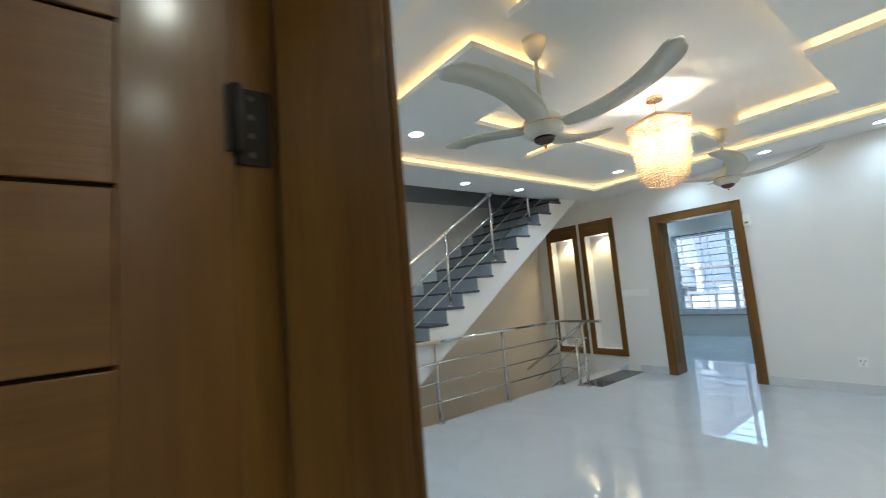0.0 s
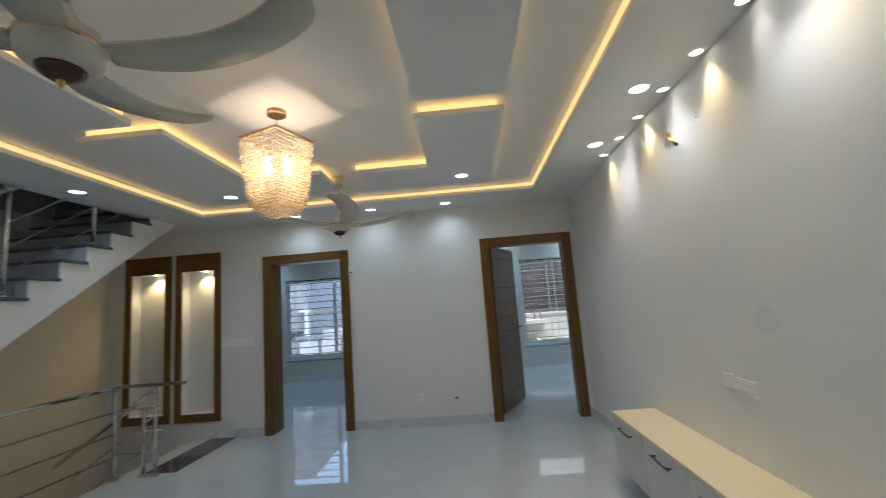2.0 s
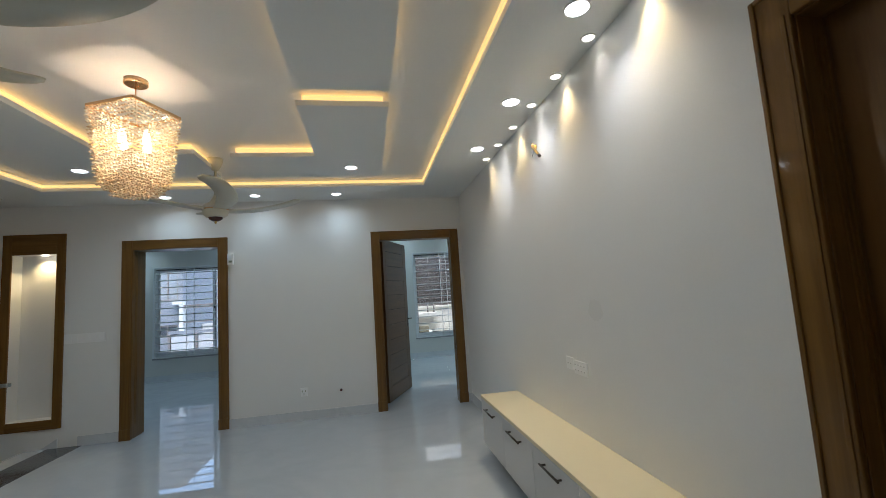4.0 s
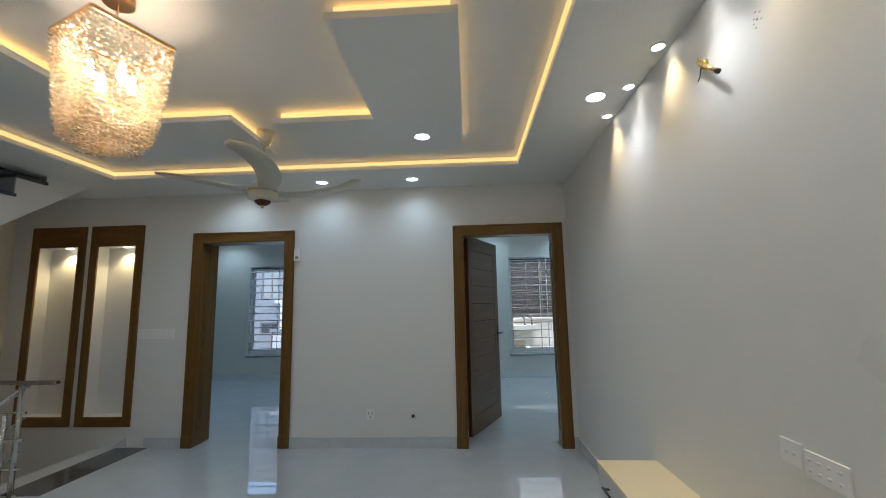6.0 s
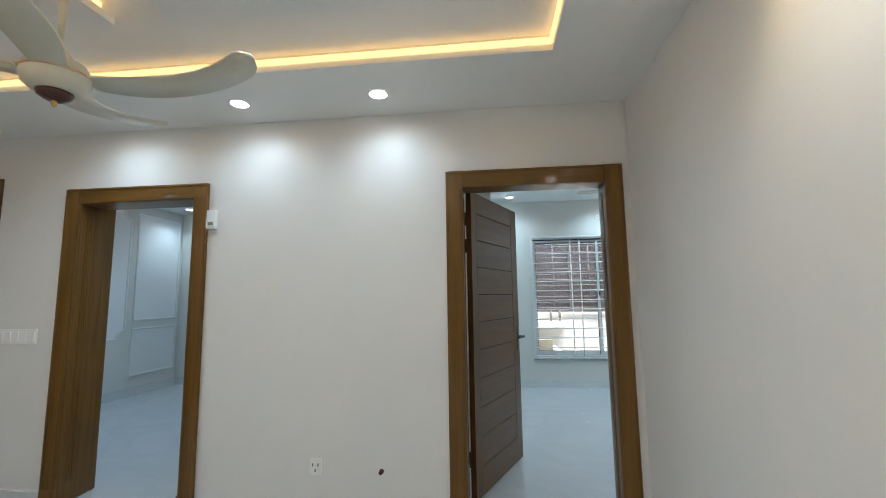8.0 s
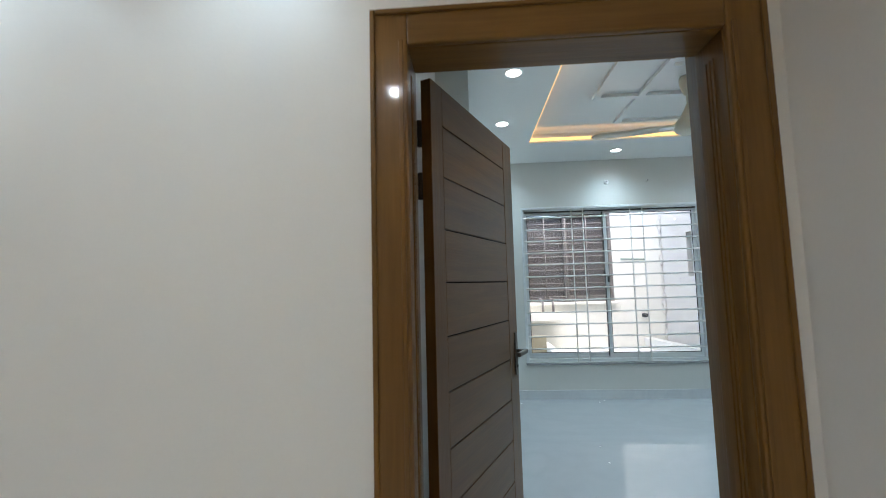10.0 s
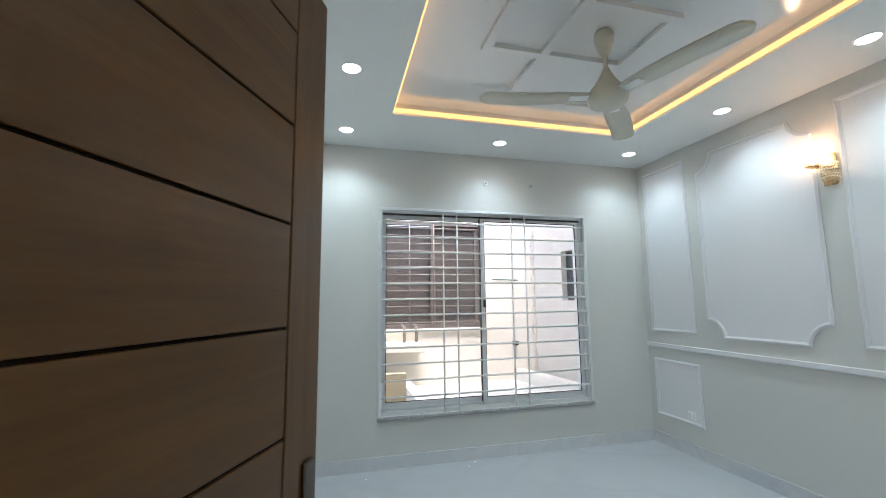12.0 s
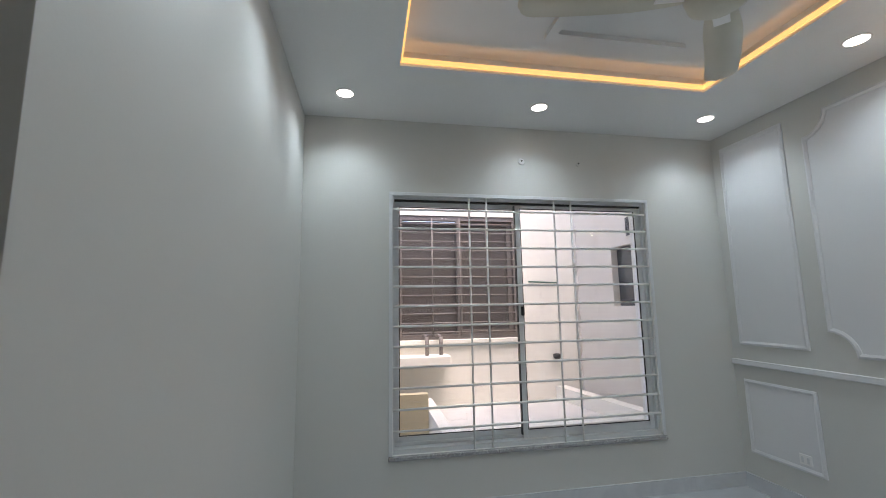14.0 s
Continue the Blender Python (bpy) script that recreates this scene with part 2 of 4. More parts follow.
def add_tube(bm, p, q, r, r2=None, sides=12):
    p, q = Vector(p), Vector(q)
    d = q - p
    m = Matrix.Translation((p + q) / 2) @ d.to_track_quat("Z", "Y").to_matrix().to_4x4()
    res = bmesh.ops.create_cone(bm, cap_ends=True, segments=sides, radius1=r, radius2=r if r2 is None else r2, depth=d.length, matrix=m)
    for v in res["verts"]:
        for f in v.link_faces:
            if len(f.verts) == 4:
                f.smooth = True
    return bm


def tube_bm(p, q, r, r2=None, sides=12):
    return add_tube(bmesh.new(), p, q, r, r2, sides)


def lathe_bm(profile, sides=24):
    """A turned body: rows of (radius, z), closed at both ends."""
    bm = bmesh.new()
    rings = []
    for r, z in profile:
        rings.append([bm.verts.new((max(r, 1e-4) * math.cos(2 * math.pi * k / sides), max(r, 1e-4) * math.sin(2 * math.pi * k / sides), z)) for k in range(sides)])
    for a, b in zip(rings, rings[1:]):
        for k in range(sides):
            bm.faces.new((a[k], a[(k + 1) % sides], b[(k + 1) % sides], b[k])).smooth = True
    bm.faces.new(rings[0][::-1])
    bm.faces.new(rings[-1])
    bmesh.ops.recalc_face_normals(bm, faces=bm.faces)
    return bm


def prism_bm(outline, axis, a, b):
    """An outline in two axes, pushed along the third from a to b."""
    bm = bmesh.new()
    def at(u, v, w):
        return {"x": (w, u, v), "y": (u, w, v), "z": (u, v, w)}[axis]
    lo = [bm.verts.new(at(u, v, a)) for u, v in outline]
    hi = [bm.verts.new(at(u, v, b)) for u, v in outline]
    n = len(outline)
    bm.faces.new(lo)
    bm.faces.new(hi[::-1])
    for k in range(n):
        bm.faces.new((lo[k], hi[k], hi[(k + 1) % n], lo[(k + 1) % n]))
    bmesh.ops.recalc_face_normals(bm, faces=bm.faces)
    return bm


def part(name, bm, material, parent=None, label=""):
    """Link a bmesh as one mesh object, under a thing or part if given."""
    me = bpy.data.meshes.new(name)
    bm.to_mesh(me)
    bm.free()
    me.materials.append(material)
    ob = new(name, me)
    if parent is not None:
        ob.parent = parent
    return tagged(ob, label)


def thing(name, label, category, m=None, group=""):
    ob = new(name)
    ob.empty_display_size = 0.1
    if m is not None:
        ob.matrix_world = m
    return tagged(ob, label, category, group)


def structure(name, bm, material, label="", category=""):
    return tagged(part(name, bm, material), label, category, kind="structure")


def boxes_bm(rows, bevel=0.0):
    bm = bmesh.new()
    for r in rows:
        add_box(bm, *r, bevel=bevel)
    return bm


# ---- the hall: floor, walls, ceiling ----
XL, YB, HC, HU = -6.175, -5.672, 2.685, 2.772      # left wall, back wall, low and high ceiling of the hall
HB = 2.937                                      # bedroom ceiling
structure("floor", boxes_bm([(-4.98, 0.0, YB, 0.0, -0.14, 0), (XL, -4.98, YB, -4.46, -0.14, 0)]),
          FLOOR, "polished white marble tile floor", "floor")
structure("floor_bedroom", boxes_bm([(-1.12, 2.66, 0.285, 4.2, -0.14, 0), (-1.10, -0.15, 0.0, 0.285, -0.14, 0)]), FLOOR, "polished white marble tile floor", "floor")
structure("floor_second_bedroom", boxes_bm([(-6.4, -1.25, 0.285, 4.1, -0.14, 0), (-3.94, -3.02, 0.0, 0.285, -0.14, 0)]), FLOOR, "polished white marble tile floor", "floor")
structure("floor_entry", boxes_bm([(-3.2, 0.9, -8.4, YB - 0.22, -0.14, 0), (-1.80, -0.80, YB - 0.22, YB, -0.14, 0)]), FLOOR, "polished white marble tile floor", "floor")

D1, D2, DH = (-3.94, -3.025), (-1.085, -0.165), 2.135   # the two doorways of the far wall
N1, N2 = (-5.855, -5.39), (-5.155, -4.715)               # the two lit niches
T = 0.28
far = [(XL - 0.2, N1[0], 0, T, -1.6, 3.2), (N1[0], N1[1], 0, T, -1.6, 0.31), (N1[0], N1[1], 0, T, 2.13, 3.2), (N1[0], N1[1], 0.14, T, 0.31, 2.13),
       (N1[1], N2[0], 0, T, -1.6, 3.2), (N2[0], N2[1], 0, T, -1.6, 0.31), (N2[0], N2[1], 0, T, 2.13, 3.2), (N2[0], N2[1], 0.14, T, 0.31, 2.13),
       (N2[1], D1[0] - 0.03, 0, T, -1.6, 3.2), (D1[0] - 0.03, D1[1] + 0.03, 0, T, DH + 0.1, 3.2), (D1[1] + 0.03, D2[0] - 0.03, 0, T, -0.14, 3.2),
       (D2[0] - 0.03, D2[1] + 0.06, 0, T, DH + 0.1, 3.2), (D2[1] + 0.06, 2.85, 0, T, -0.14, 3.2)]
structure("wall_far", boxes_bm(far), WALL, "off-white painted plaster wall with two doorways", "wall")
R3 = (-5.38, -4.475)                                     # doorway in the right wall
structure("wall_right", boxes_bm([(0, 0.2, R3[1] + 0.02, 0, -0.14, 3.2), (0, 0.2, YB - 0.2, R3[0] - 0.02, -0.14, 3.2), (0, 0.2, R3[0] - 0.02, R3[1] + 0.02, DH + 0.02, 3.2)]),
          WALL, "off-white painted plaster wall", "wall")
E0 = (-1.776, -0.82)                                     # the doorway the walk starts in
structure("wall_back", boxes_bm([(XL - 0.2, E0[0] - 0.02, YB - 0.2, YB, -0.14, 3.2), (E0[1] + 0.02, 0.0, YB - 0.2, YB, -0.14, 3.2), (E0[0] - 0.02, E0[1] + 0.02, YB - 0.2, YB, DH + 0.02, 3.2)]),
          WALL, "off-white painted plaster wall", "wall")
structure("wall_left", boxes_bm([(XL - 0.2, XL, YB, 0, 0, HU), (XL - 0.2, XL, YB, -4.2, -1.6, 0)]), WALL, "off-white painted stair wall", "wall")
# below the flight the same wall has its warm low light tinted in as cream
structure("wall_stairwell", prism_bm([(-4.2, -1.6), (0.0, -1.6), (0.0, 2.71), (-0.38, 2.71), (-4.2, 0.0)], "x", XL, XL + 0.006), CREAM,
          "stair wall under the flight, tinted cream for its warm low light", "wall")
structure("wall_stairwell_end", boxes_bm([(XL, -4.98, -4.46, -4.3, -1.6, -0.14)]), CREAM)
structure("wall_stairwell_side", boxes_bm([(-4.98, -4.9, -4.46, -1.12, -1.6, -0.14), (-4.42, -4.3, -1.12, 0, -1.6, -0.14), (-4.98, -4.42, -1.2, -1.12, -1.6, -0.14)]), CREAM)
structure("floor_stairwell", boxes_bm([(XL, -4.3, -4.46, 0, -1.7, -1.6)]), GRANITE)

# ceiling of the hall: low border, lifted middle, stairwell opening
CX0, CX1, CY0, CY1 = -4.465, -0.56, -5.05, -0.64
WX, WY0, WY1 = -5.11, -3.84, -0.46
ceil = [(CX0, CX1, CY0, CY1, HU, HU + 0.1), (CX1, 0.0, YB, 0.0, HC, HU + 0.1), (CX0, CX1, CY1, 0.0, HC, HU + 0.1), (CX0, CX1, YB, CY0, HC, HU + 0.1),
        (WX, CX0, YB, 0.0, HC, HU + 0.1), (XL, WX, YB, WY0, HC, HU + 0.1), (XL, WX, WY1, 0.0, HC, HU + 0.1),
        (XL, WX - 0.1, -4.27, WY0, HC - 0.025, HC)]
structure("ceiling", boxes_bm(ceil), CEIL, "white false ceiling with a lit recess", "ceiling")
# the stair wall runs on upwards; its dimness is put into a grey colour
structure("wall_stairwell_upper", boxes_bm([(XL - 0.2, XL, YB, 0.6, HU + 0.001, 5.2)]), SHADE_PANEL_GREY, "upper stairwell wall with its shade painted in as grey", "wall")
# unseen lid and sides, added grey to close the upper void and darken it
structure("stairwell_void_box", boxes_bm([(XL, WX, WY0 - 0.5, 0.6, 5.1, 5.2), (WX, WX + 0.15, WY0, 0.6, HU + 0.1, 5.2), (XL, WX, WY0 - 0.2, WY0, HU + 0.1, 5.2), (XL, WX, 0.3, 0.5, 3.2, 5.2)]), SHADE_PANEL_GREY)

# four dropped L-shaped panels round the chandelier
def ell(end, inner, gap, outer):
    """An L in plan: its free end in x, its inner corner, its free end in y and its outer corner."""
    return [(end, inner[1]), inner, (inner[0], gap), (outer[0], gap), outer, (end, outer[1])]
def inset(points, d):
    """The same outline, d further in, for right-angled outlines that run counter-clockwise or clockwise."""
    area = sum(a[0] * b[1] - b[0] * a[1] for a, b in zip(points, points[1:] + points[:1]))
    s = 1 if area > 0 else -1
    out = []
    for k, p in enumerate(points):
        a, b = points[k - 1], points[(k + 1) % len(points)]
        d1 = Vector((p[0] - a[0], p[1] - a[1])).normalized()
        d2 = Vector((b[0] - p[0], b[1] - p[1])).normalized()
        out.append((p[0] + s * d * (-d1.y - d2.y), p[1] + s * d * (d1.x + d2.x)))
    return out
for end, inner, gap, outer in ((-2.36, (-1.66, -1.715), -2.71, (-1.06, -1.08)), (-2.61, (-3.285, -1.80), -2.845, (-3.875, -1.13)),
                               (-2.62, (-3.375, -3.95), -2.98, (-3.89, -4.62)), (-2.36, (-1.63, -3.95), -2.93, (-1.06, -4.62))):
    o = ell(end, inner, gap, outer)
    structure("ceiling_panel", prism_bm(o, "z", HC - 0.012, HC + 0.024), CEIL, "dropped white ceiling panel with hidden light", "ceiling panel")
    core = inset(o, 0.035)
    tagged(part("led_strip", prism_bm(core, "z", HC + 0.024, HU - 0.012), LED), "warm LED light strip on top of a dropped ceiling panel", "light strip", "cove lights")
# light strip behind the lip of the low border
def ring_bm(x0, x1, y0, y1, z0, z1, w):
    return boxes_bm([(x0, x1, y1 - w, y1, z0, z1), (x0, x1, y0, y0 + w, z0, z1), (x0, x0 + w, y0 + w, y1 - w, z0, z1), (x1 - w, x1, y0 + w, y1 - w, z0, z1)])
tagged(part("led_strip", ring_bm(CX0 + 0.002, CX1 - 0.002, CY0 + 0.002, CY1 - 0.002, HC + 0.036, HC + 0.066, 0.012), LED),
       "warm LED light strip along the ceiling border", "light strip", "cove lights")

# skirting
structure("baseboard", boxes_bm([(N2[1] + 0.25, D1[0] - 0.112, -0.012, 0, 0, 0.10), (D1[1] + 0.112, D2[0] - 0.112, -0.012, 0, 0, 0.10), (D2[1] + 0.112, 0, -0.012, 0, 0, 0.10),
                                 (-0.012, 0, R3[1] + 0.12, -0.012, 0, 0.10), (XL, E0[0] - 0.12, YB, YB + 0.012, 0, 0.10), (XL, XL + 0.012, YB + 0.012, -4.75, 0, 0.10),
                                 (E0[1] + 0.12, 0, YB, YB + 0.012, 0, 0.10)]), SKIRT, "grey marble skirting", "baseboard")


def door_frame(name, label, lo, hi, m, depth=0.30, front=0.22, lip_in=0.014, back=True, flutes=3):
    """A varnished casing with deep lining; x runs along the wall, y through it."""
    t = thing(name, label, "door frame", m)
    w, f = 0.112, 0.022
    for a, b, nm in ((lo - w, lo, "jamb"), (hi, hi + w, "jamb")):
        left = nm == "jamb" and b == lo
        bm = box_bm(a, b, -f, 0.0, 0, DH + w, bevel=0.006)
        part("casing", bm, JAMB_WOOD, t)
        rim = (a, a + 0.016) if left else (b - 0.016, b)
        part("bead", box_bm(rim[0], rim[1], -f - 0.008, -f + 0.001, 0.12, DH + w, bevel=0.004), JAMB_WOOD, t)
        rim = (b - 0.026, b - 0.012) if left else (a + 0.012, a + 0.026)
        part("bead", box_bm(rim[0], rim[1], -f - 0.005, -f + 0.001, 0.12, DH + 0.012, bevel=0.002), JAMB_WOOD, t)
        in0 = (lo - 0.028, lo) if left else (hi, hi + 0.028)
        bm = box_bm(in0[0], in0[1], 0.001, front, 0, DH + 0.03, bevel=0.003)
        lip = (lo - 0.028, lo - 0.014) if left else (hi + lip_in, hi + 0.056)
        add_box(bm, lip[0], lip[1], front, depth, 0, DH + 0.085, bevel=0.003)
        for k in range(flutes):
            gx = lo + 0.0015 if left else hi - 0.0015
            y = 0.05 + 0.018 * k
            add_box(bm, gx - 0.003, gx + 0.003, y, y + 0.008, 0.15, DH - 0.06)
        part("jamb", bm, JAMB_WOOD, t)
        foot = (a - 0.003, b + 0.003)
        part("plinth", box_bm(foot[0], foot[1], -f - 0.006, -f + 0.002, 0, 0.12, bevel=0.003), JAMB_WOOD, t)
    part("head_casing", box_bm(lo, hi, -f, 0.0, DH, DH + w, bevel=0.006), JAMB_WOOD_X, t)
    part("head_bead", box_bm(lo - w + 0.016, hi + w - 0.016, -f - 0.008, -f + 0.001, DH + w - 0.016, DH + w, bevel=0.004), JAMB_WOOD_X, t)
    bm = box_bm(lo - 0.0, hi, 0.001, front, DH, DH + 0.03, bevel=0.003)
    add_box(bm, lo - 0.014, hi + 0.014, front, depth, DH + 0.079, DH + 0.085)
    part("head_jamb", bm, JAMB_WOOD_X, t)
    if back:
        for a, b in ((lo - w, lo - 0.03), (hi + 0.058, hi + w)):
            part("back_casing", box_bm(a, b, depth - 0.02, depth, 0, DH + w, bevel=0.005), JAMB_WOOD, t)
        part("back_head_casing", box_bm(lo - 0.03, hi + 0.058, depth - 0.02, depth, DH + 0.085, DH + w, bevel=0.005), JAMB_WOOD_X, t)
    return t


def door_leaf(name, label, m, width, flip=1, handle=True, stile=0.145, top=2.085, pitch=0.2115, hinges=(0.28, 1.78, 1.98), lock=1.15, strap=0.0):
    """A grooved leaf; hinge edge at x = 0, thickness along y, the grooved face at y = 0 and at y = -0.04."""
    t = thing(name, label, "door", m)
    h, th = 2.188, 0.042
    z0, hs, ls = 0.012, stile, 0.13
    tops = [top - pitch * k for k in range(int((top - 0.2) / pitch) + 1)]
    part("core", box_bm(hs - 0.02, width - ls + 0.02, -th + 0.006, -0.006, 0.3, 2.12), GROOVE, t, "dark groove backing")
    part("hinge_stile", box_bm(0, hs, -th, 0, z0, h, bevel=0.002), STILE_WOOD, t)
    part("lock_stile", box_bm(width - ls, width, -th, 0, z0, h, bevel=0.002), STILE_WOOD, t)
    part("top_rail", box_bm(hs, width - ls - 0.005, -th, 0, tops[0] + 0.0028, h, bevel=0.002), LEAF_WOOD, t)
    for a, b in zip(tops, tops[1:]):
        part("board", box_bm(hs, width - ls - 0.005, -th, 0, b + 0.0028, a - 0.0028, bevel=0.002), LEAF_WOOD, t)
    part("bottom_rail", box_bm(hs, width - ls, -th, 0, z0, tops[-1] - 0.0028, bevel=0.002), LEAF_WOOD, t)
    if handle:
        back = part("lock_plate", box_bm(width - 0.062, width - 0.022, -th - 0.008, -th, lock - 0.125, lock + 0.10, bevel=0.003), DARK_STEEL, t, "satin bronze lock plate")
        bm = tube_bm((width - 0.042, -th - 0.004, lock), (width - 0.042, -th - 0.058, lock), 0.010)
        add_box(bm, width - 0.17, width - 0.03, -th - 0.068, -th - 0.048, lock - 0.010, lock + 0.012, bevel=0.005)
        part("lever", bm, DARK_STEEL, back, "bronze lever handle")
        part("keyhole", tube_bm((width - 0.042, -th - 0.012, lock - 0.08), (width - 0.042, -th - 0.006, lock - 0.08), 0.009), BLACK, back)
        bm = box_bm(width - 0.062, width - 0.022, 0, 0.008, lock - 0.125, lock + 0.10, bevel=0.003)
        add_tube(bm, (width - 0.042, 0.004, lock), (width - 0.042, 0.058, lock), 0.010)
        add_box(bm, width - 0.17, width - 0.03, 0.048, 0.068, lock - 0.010, lock + 0.012, bevel=0.005)
        part("rear_lever", bm, DARK_STEEL, t, "bronze lever handle")
    for z in hinges:
        bm = tube_bm((-0.004, 0.006 * flip, z - 0.05), (-0.004, 0.006 * flip, z + 0.05), 0.009)
        add_box(bm, -0.004, 0.012, 0.0, 0.003, z - 0.05, z + 0.05)
        if strap:
            add_box(bm, -strap, -0.002, -0.024, -0.020, z - 0.06, z + 0.06)
        hg = part("hinge", bm, HINGE, t, "dark steel hinge")
        if strap:
            for k in range(4):
                part("screw", tube_bm((-strap * 0.5, -0.021, z - 0.045 + 0.03 * k), (-strap * 0.5, -0.0185, z - 0.045 + 0.03 * k), 0.005, None, 8), DARK_STEEL, hg)
    return t


door_frame("door_frame", "varnished brown wooden door frame in the far wall", D1[0], D1[1], pose(0, 0, 0))
door_frame("door_frame", "varnished brown wooden door frame beside the corner", D2[0], D2[1], pose(0, 0, 0), front=0.15, lip_in=0.050)
door_frame("door_frame", "varnished brown wooden door frame in the long white wall", -R3[1], -R3[0], pose(0, 0, 0, 0, 0, -90), depth=0.22, front=0.14, back=False)
door_frame("door_frame", "varnished brown wooden frame of the entry door", -E0[1], -E0[0], pose(0, YB, 0, 0, 0, 180), depth=0.272, front=0.208, back=False, flutes=0)
# the open leaf of the bedroom, hung on the far side of the wall
door_leaf("door_leaf", "brown grooved wooden door standing open into the bedroom", pose(-1.083, 0.306, 0, 0, 0, 66.2), 0.936, stile=0.092, top=2.03, pitch=0.2025, lock=1.05)
door_leaf("door_leaf", "brown grooved wooden door closed in the long wall", pose(0.14, R3[1] - 0.004, 0, 0, 0, -90), 0.90)
door_leaf("door_leaf", "brown grooved wooden entry door standing open", pose(-1.764, YB - 0.275, 0, 0, 0, -90), 0.95, handle=False, stile=0.135, top=2.003, pitch=0.2205, hinges=(0.28, 1.02, 1.675), strap=0.058)

# ---- entry room behind the start ----
structure("wall_entry", boxes_bm([(-3.4, -3.2, -8.4, YB - 0.2, 0, 3.2), (0.9, 1.1, -8.4, YB - 0.2, 0, 3.2), (-3.4, 1.1, -8.6, -8.4, 0, 3.2), (0.2, 1.1, YB - 0.2, YB, 0, 3.2)]), WALL)
structure("ceiling_entry", boxes_bm([(-3.4, 1.1, -8.6, YB - 0.2, HC, HC + 0.1)]), CEIL)

# ---- bedroom behind the open door ----
BX0, BX1, BY = -0.89, 2.648, 4.047
W0, W1, WZ0, WZ1 = -0.235, 1.922, 0.441, 2.339
structure("wall_window", boxes_bm([(-1.4, W0, BY, BY + 0.23, -0.14, 3.4), (W1, 2.85, BY, BY + 0.23, -0.14, 3.4), (W0, W1, BY, BY + 0.23, -0.14, WZ0), (W0, W1, BY, BY + 0.23, WZ1, 3.4)]),
          GREIGE, "greige painted bedroom wall with a wide window", "wall")
structure("wall_bedroom_left", boxes_bm([(-1.25, BX0, 1.575, BY, -0.14, 3.4), (-1.25, -1.12, T, 1.575, -0.14, 3.4)]), GREIGE, "greige painted bedroom wall", "wall")
structure("wall_bedroom_right", boxes_bm([(BX1, BX1 + 0.2, T, BY, -0.14, 3.4)]), GREIGE, "greige painted bedroom wall with white moulded panels", "wall")
structure("wall_bedroom_front", boxes_bm([(D2[1] + 0.115, BX1, T, T + 0.006, 0, HB), (-1.12, D2[0] - 0.115, T, T + 0.006, 0, HB), (D2[0] - 0.115, D2[1] + 0.115, T, T + 0.006, DH + 0.115, HB)]), GREIGE)
KX0, KX1, KY0, KY1, KU = -0.23, 1.893, 0.95, 3.288, 3.03
structure("ceiling_bedroom", boxes_bm([(KX1, BX1, T, BY, HB, 3.3), (-1.12, KX0, T, BY, HB, 3.3), (KX0, KX1, KY1, BY, HB, 3.3), (KX0, KX1, T, KY0, HB, 3.3)]), CEIL,
          "white false ceiling border", "ceiling")
rib = [(0.206, 0.582, 2.37, 2.427), (0.64, 1.142, 2.37, 2.427), (0.64, 1.142, 1.882, 1.939), (0.64, 1.46, 2.944, 3.002), (0.582, 0.64, 1.375, 3.002), (1.142, 1.2, 1.882, 2.427), (0.206, 0.264, 1.375, 2.37)]
structure("ceiling_bedroom_tray", boxes_bm([(KX0, KX1, KY0, KY1, KU, 3.3)] + [(a, b, c, d, KU - 0.028, KU + 0.01) for a, b, c, d in rib]), CEIL_GLOSS,
          "glossy white ceiling tray with raised ribs", "ceiling")
tagged(part("led_strip", ring_bm(KX0 + 0.002, KX1 - 0.002, KY0 + 0.002, KY1 - 0.002, HB + 0.018, HB + 0.048, 0.012), LED_AMBER),
       "warm LED light strip along the bedroom ceiling tray", "light strip", "cove lights")
structure("baseboard_bedroom", boxes_bm([(BX0, BX1, BY - 0.012, BY, 0, 0.11), (BX1 - 0.012, BX1, T + 0.01, BY - 0.012, 0, 0.11), (BX0, BX0 + 0.012, 1.575, BY - 0.012, 0, 0.11)]), SKIRT,
          "grey marble skirting", "baseboard")

# ---- second bedroom, seen through the other doorway ----
QX0, QY = -6.345, 4.047
V0, V1, VZ0, VZ1 = -5.575, -3.40, 0.462, 2.283
structure("wall_second_window", boxes_bm([(QX0 - 0.2, V0, QY, QY + 0.23, -0.14, 3.4), (V1, -1.25, QY, QY + 0.23, -0.14, 3.4), (V0, V1, QY, QY + 0.23, -0.14, VZ0), (V0, V1, QY, QY + 0.23, VZ1, 3.4)]),
          GREIGE, "pale painted wall of the second bedroom", "wall")
structure("wall_second_left", boxes_bm([(QX0 - 0.2, QX0, T, QY, -0.14, 3.4)]), GREIGE)
structure("wall_second_right", boxes_bm([(-1.4, -1.25, T, 4.4, -0.14, 3.4)]), GREIGE)
structure("ceiling_second", boxes_bm([(QX0, -1.25, T, QY, HB, 3.3)]), CEIL)
structure("baseboard_second", boxes_bm([(QX0, -1.25, QY - 0.012, QY, 0, 0.11), (QX0, QX0 + 0.012, T, QY - 0.012, 0, 0.11)]), SKIRT)


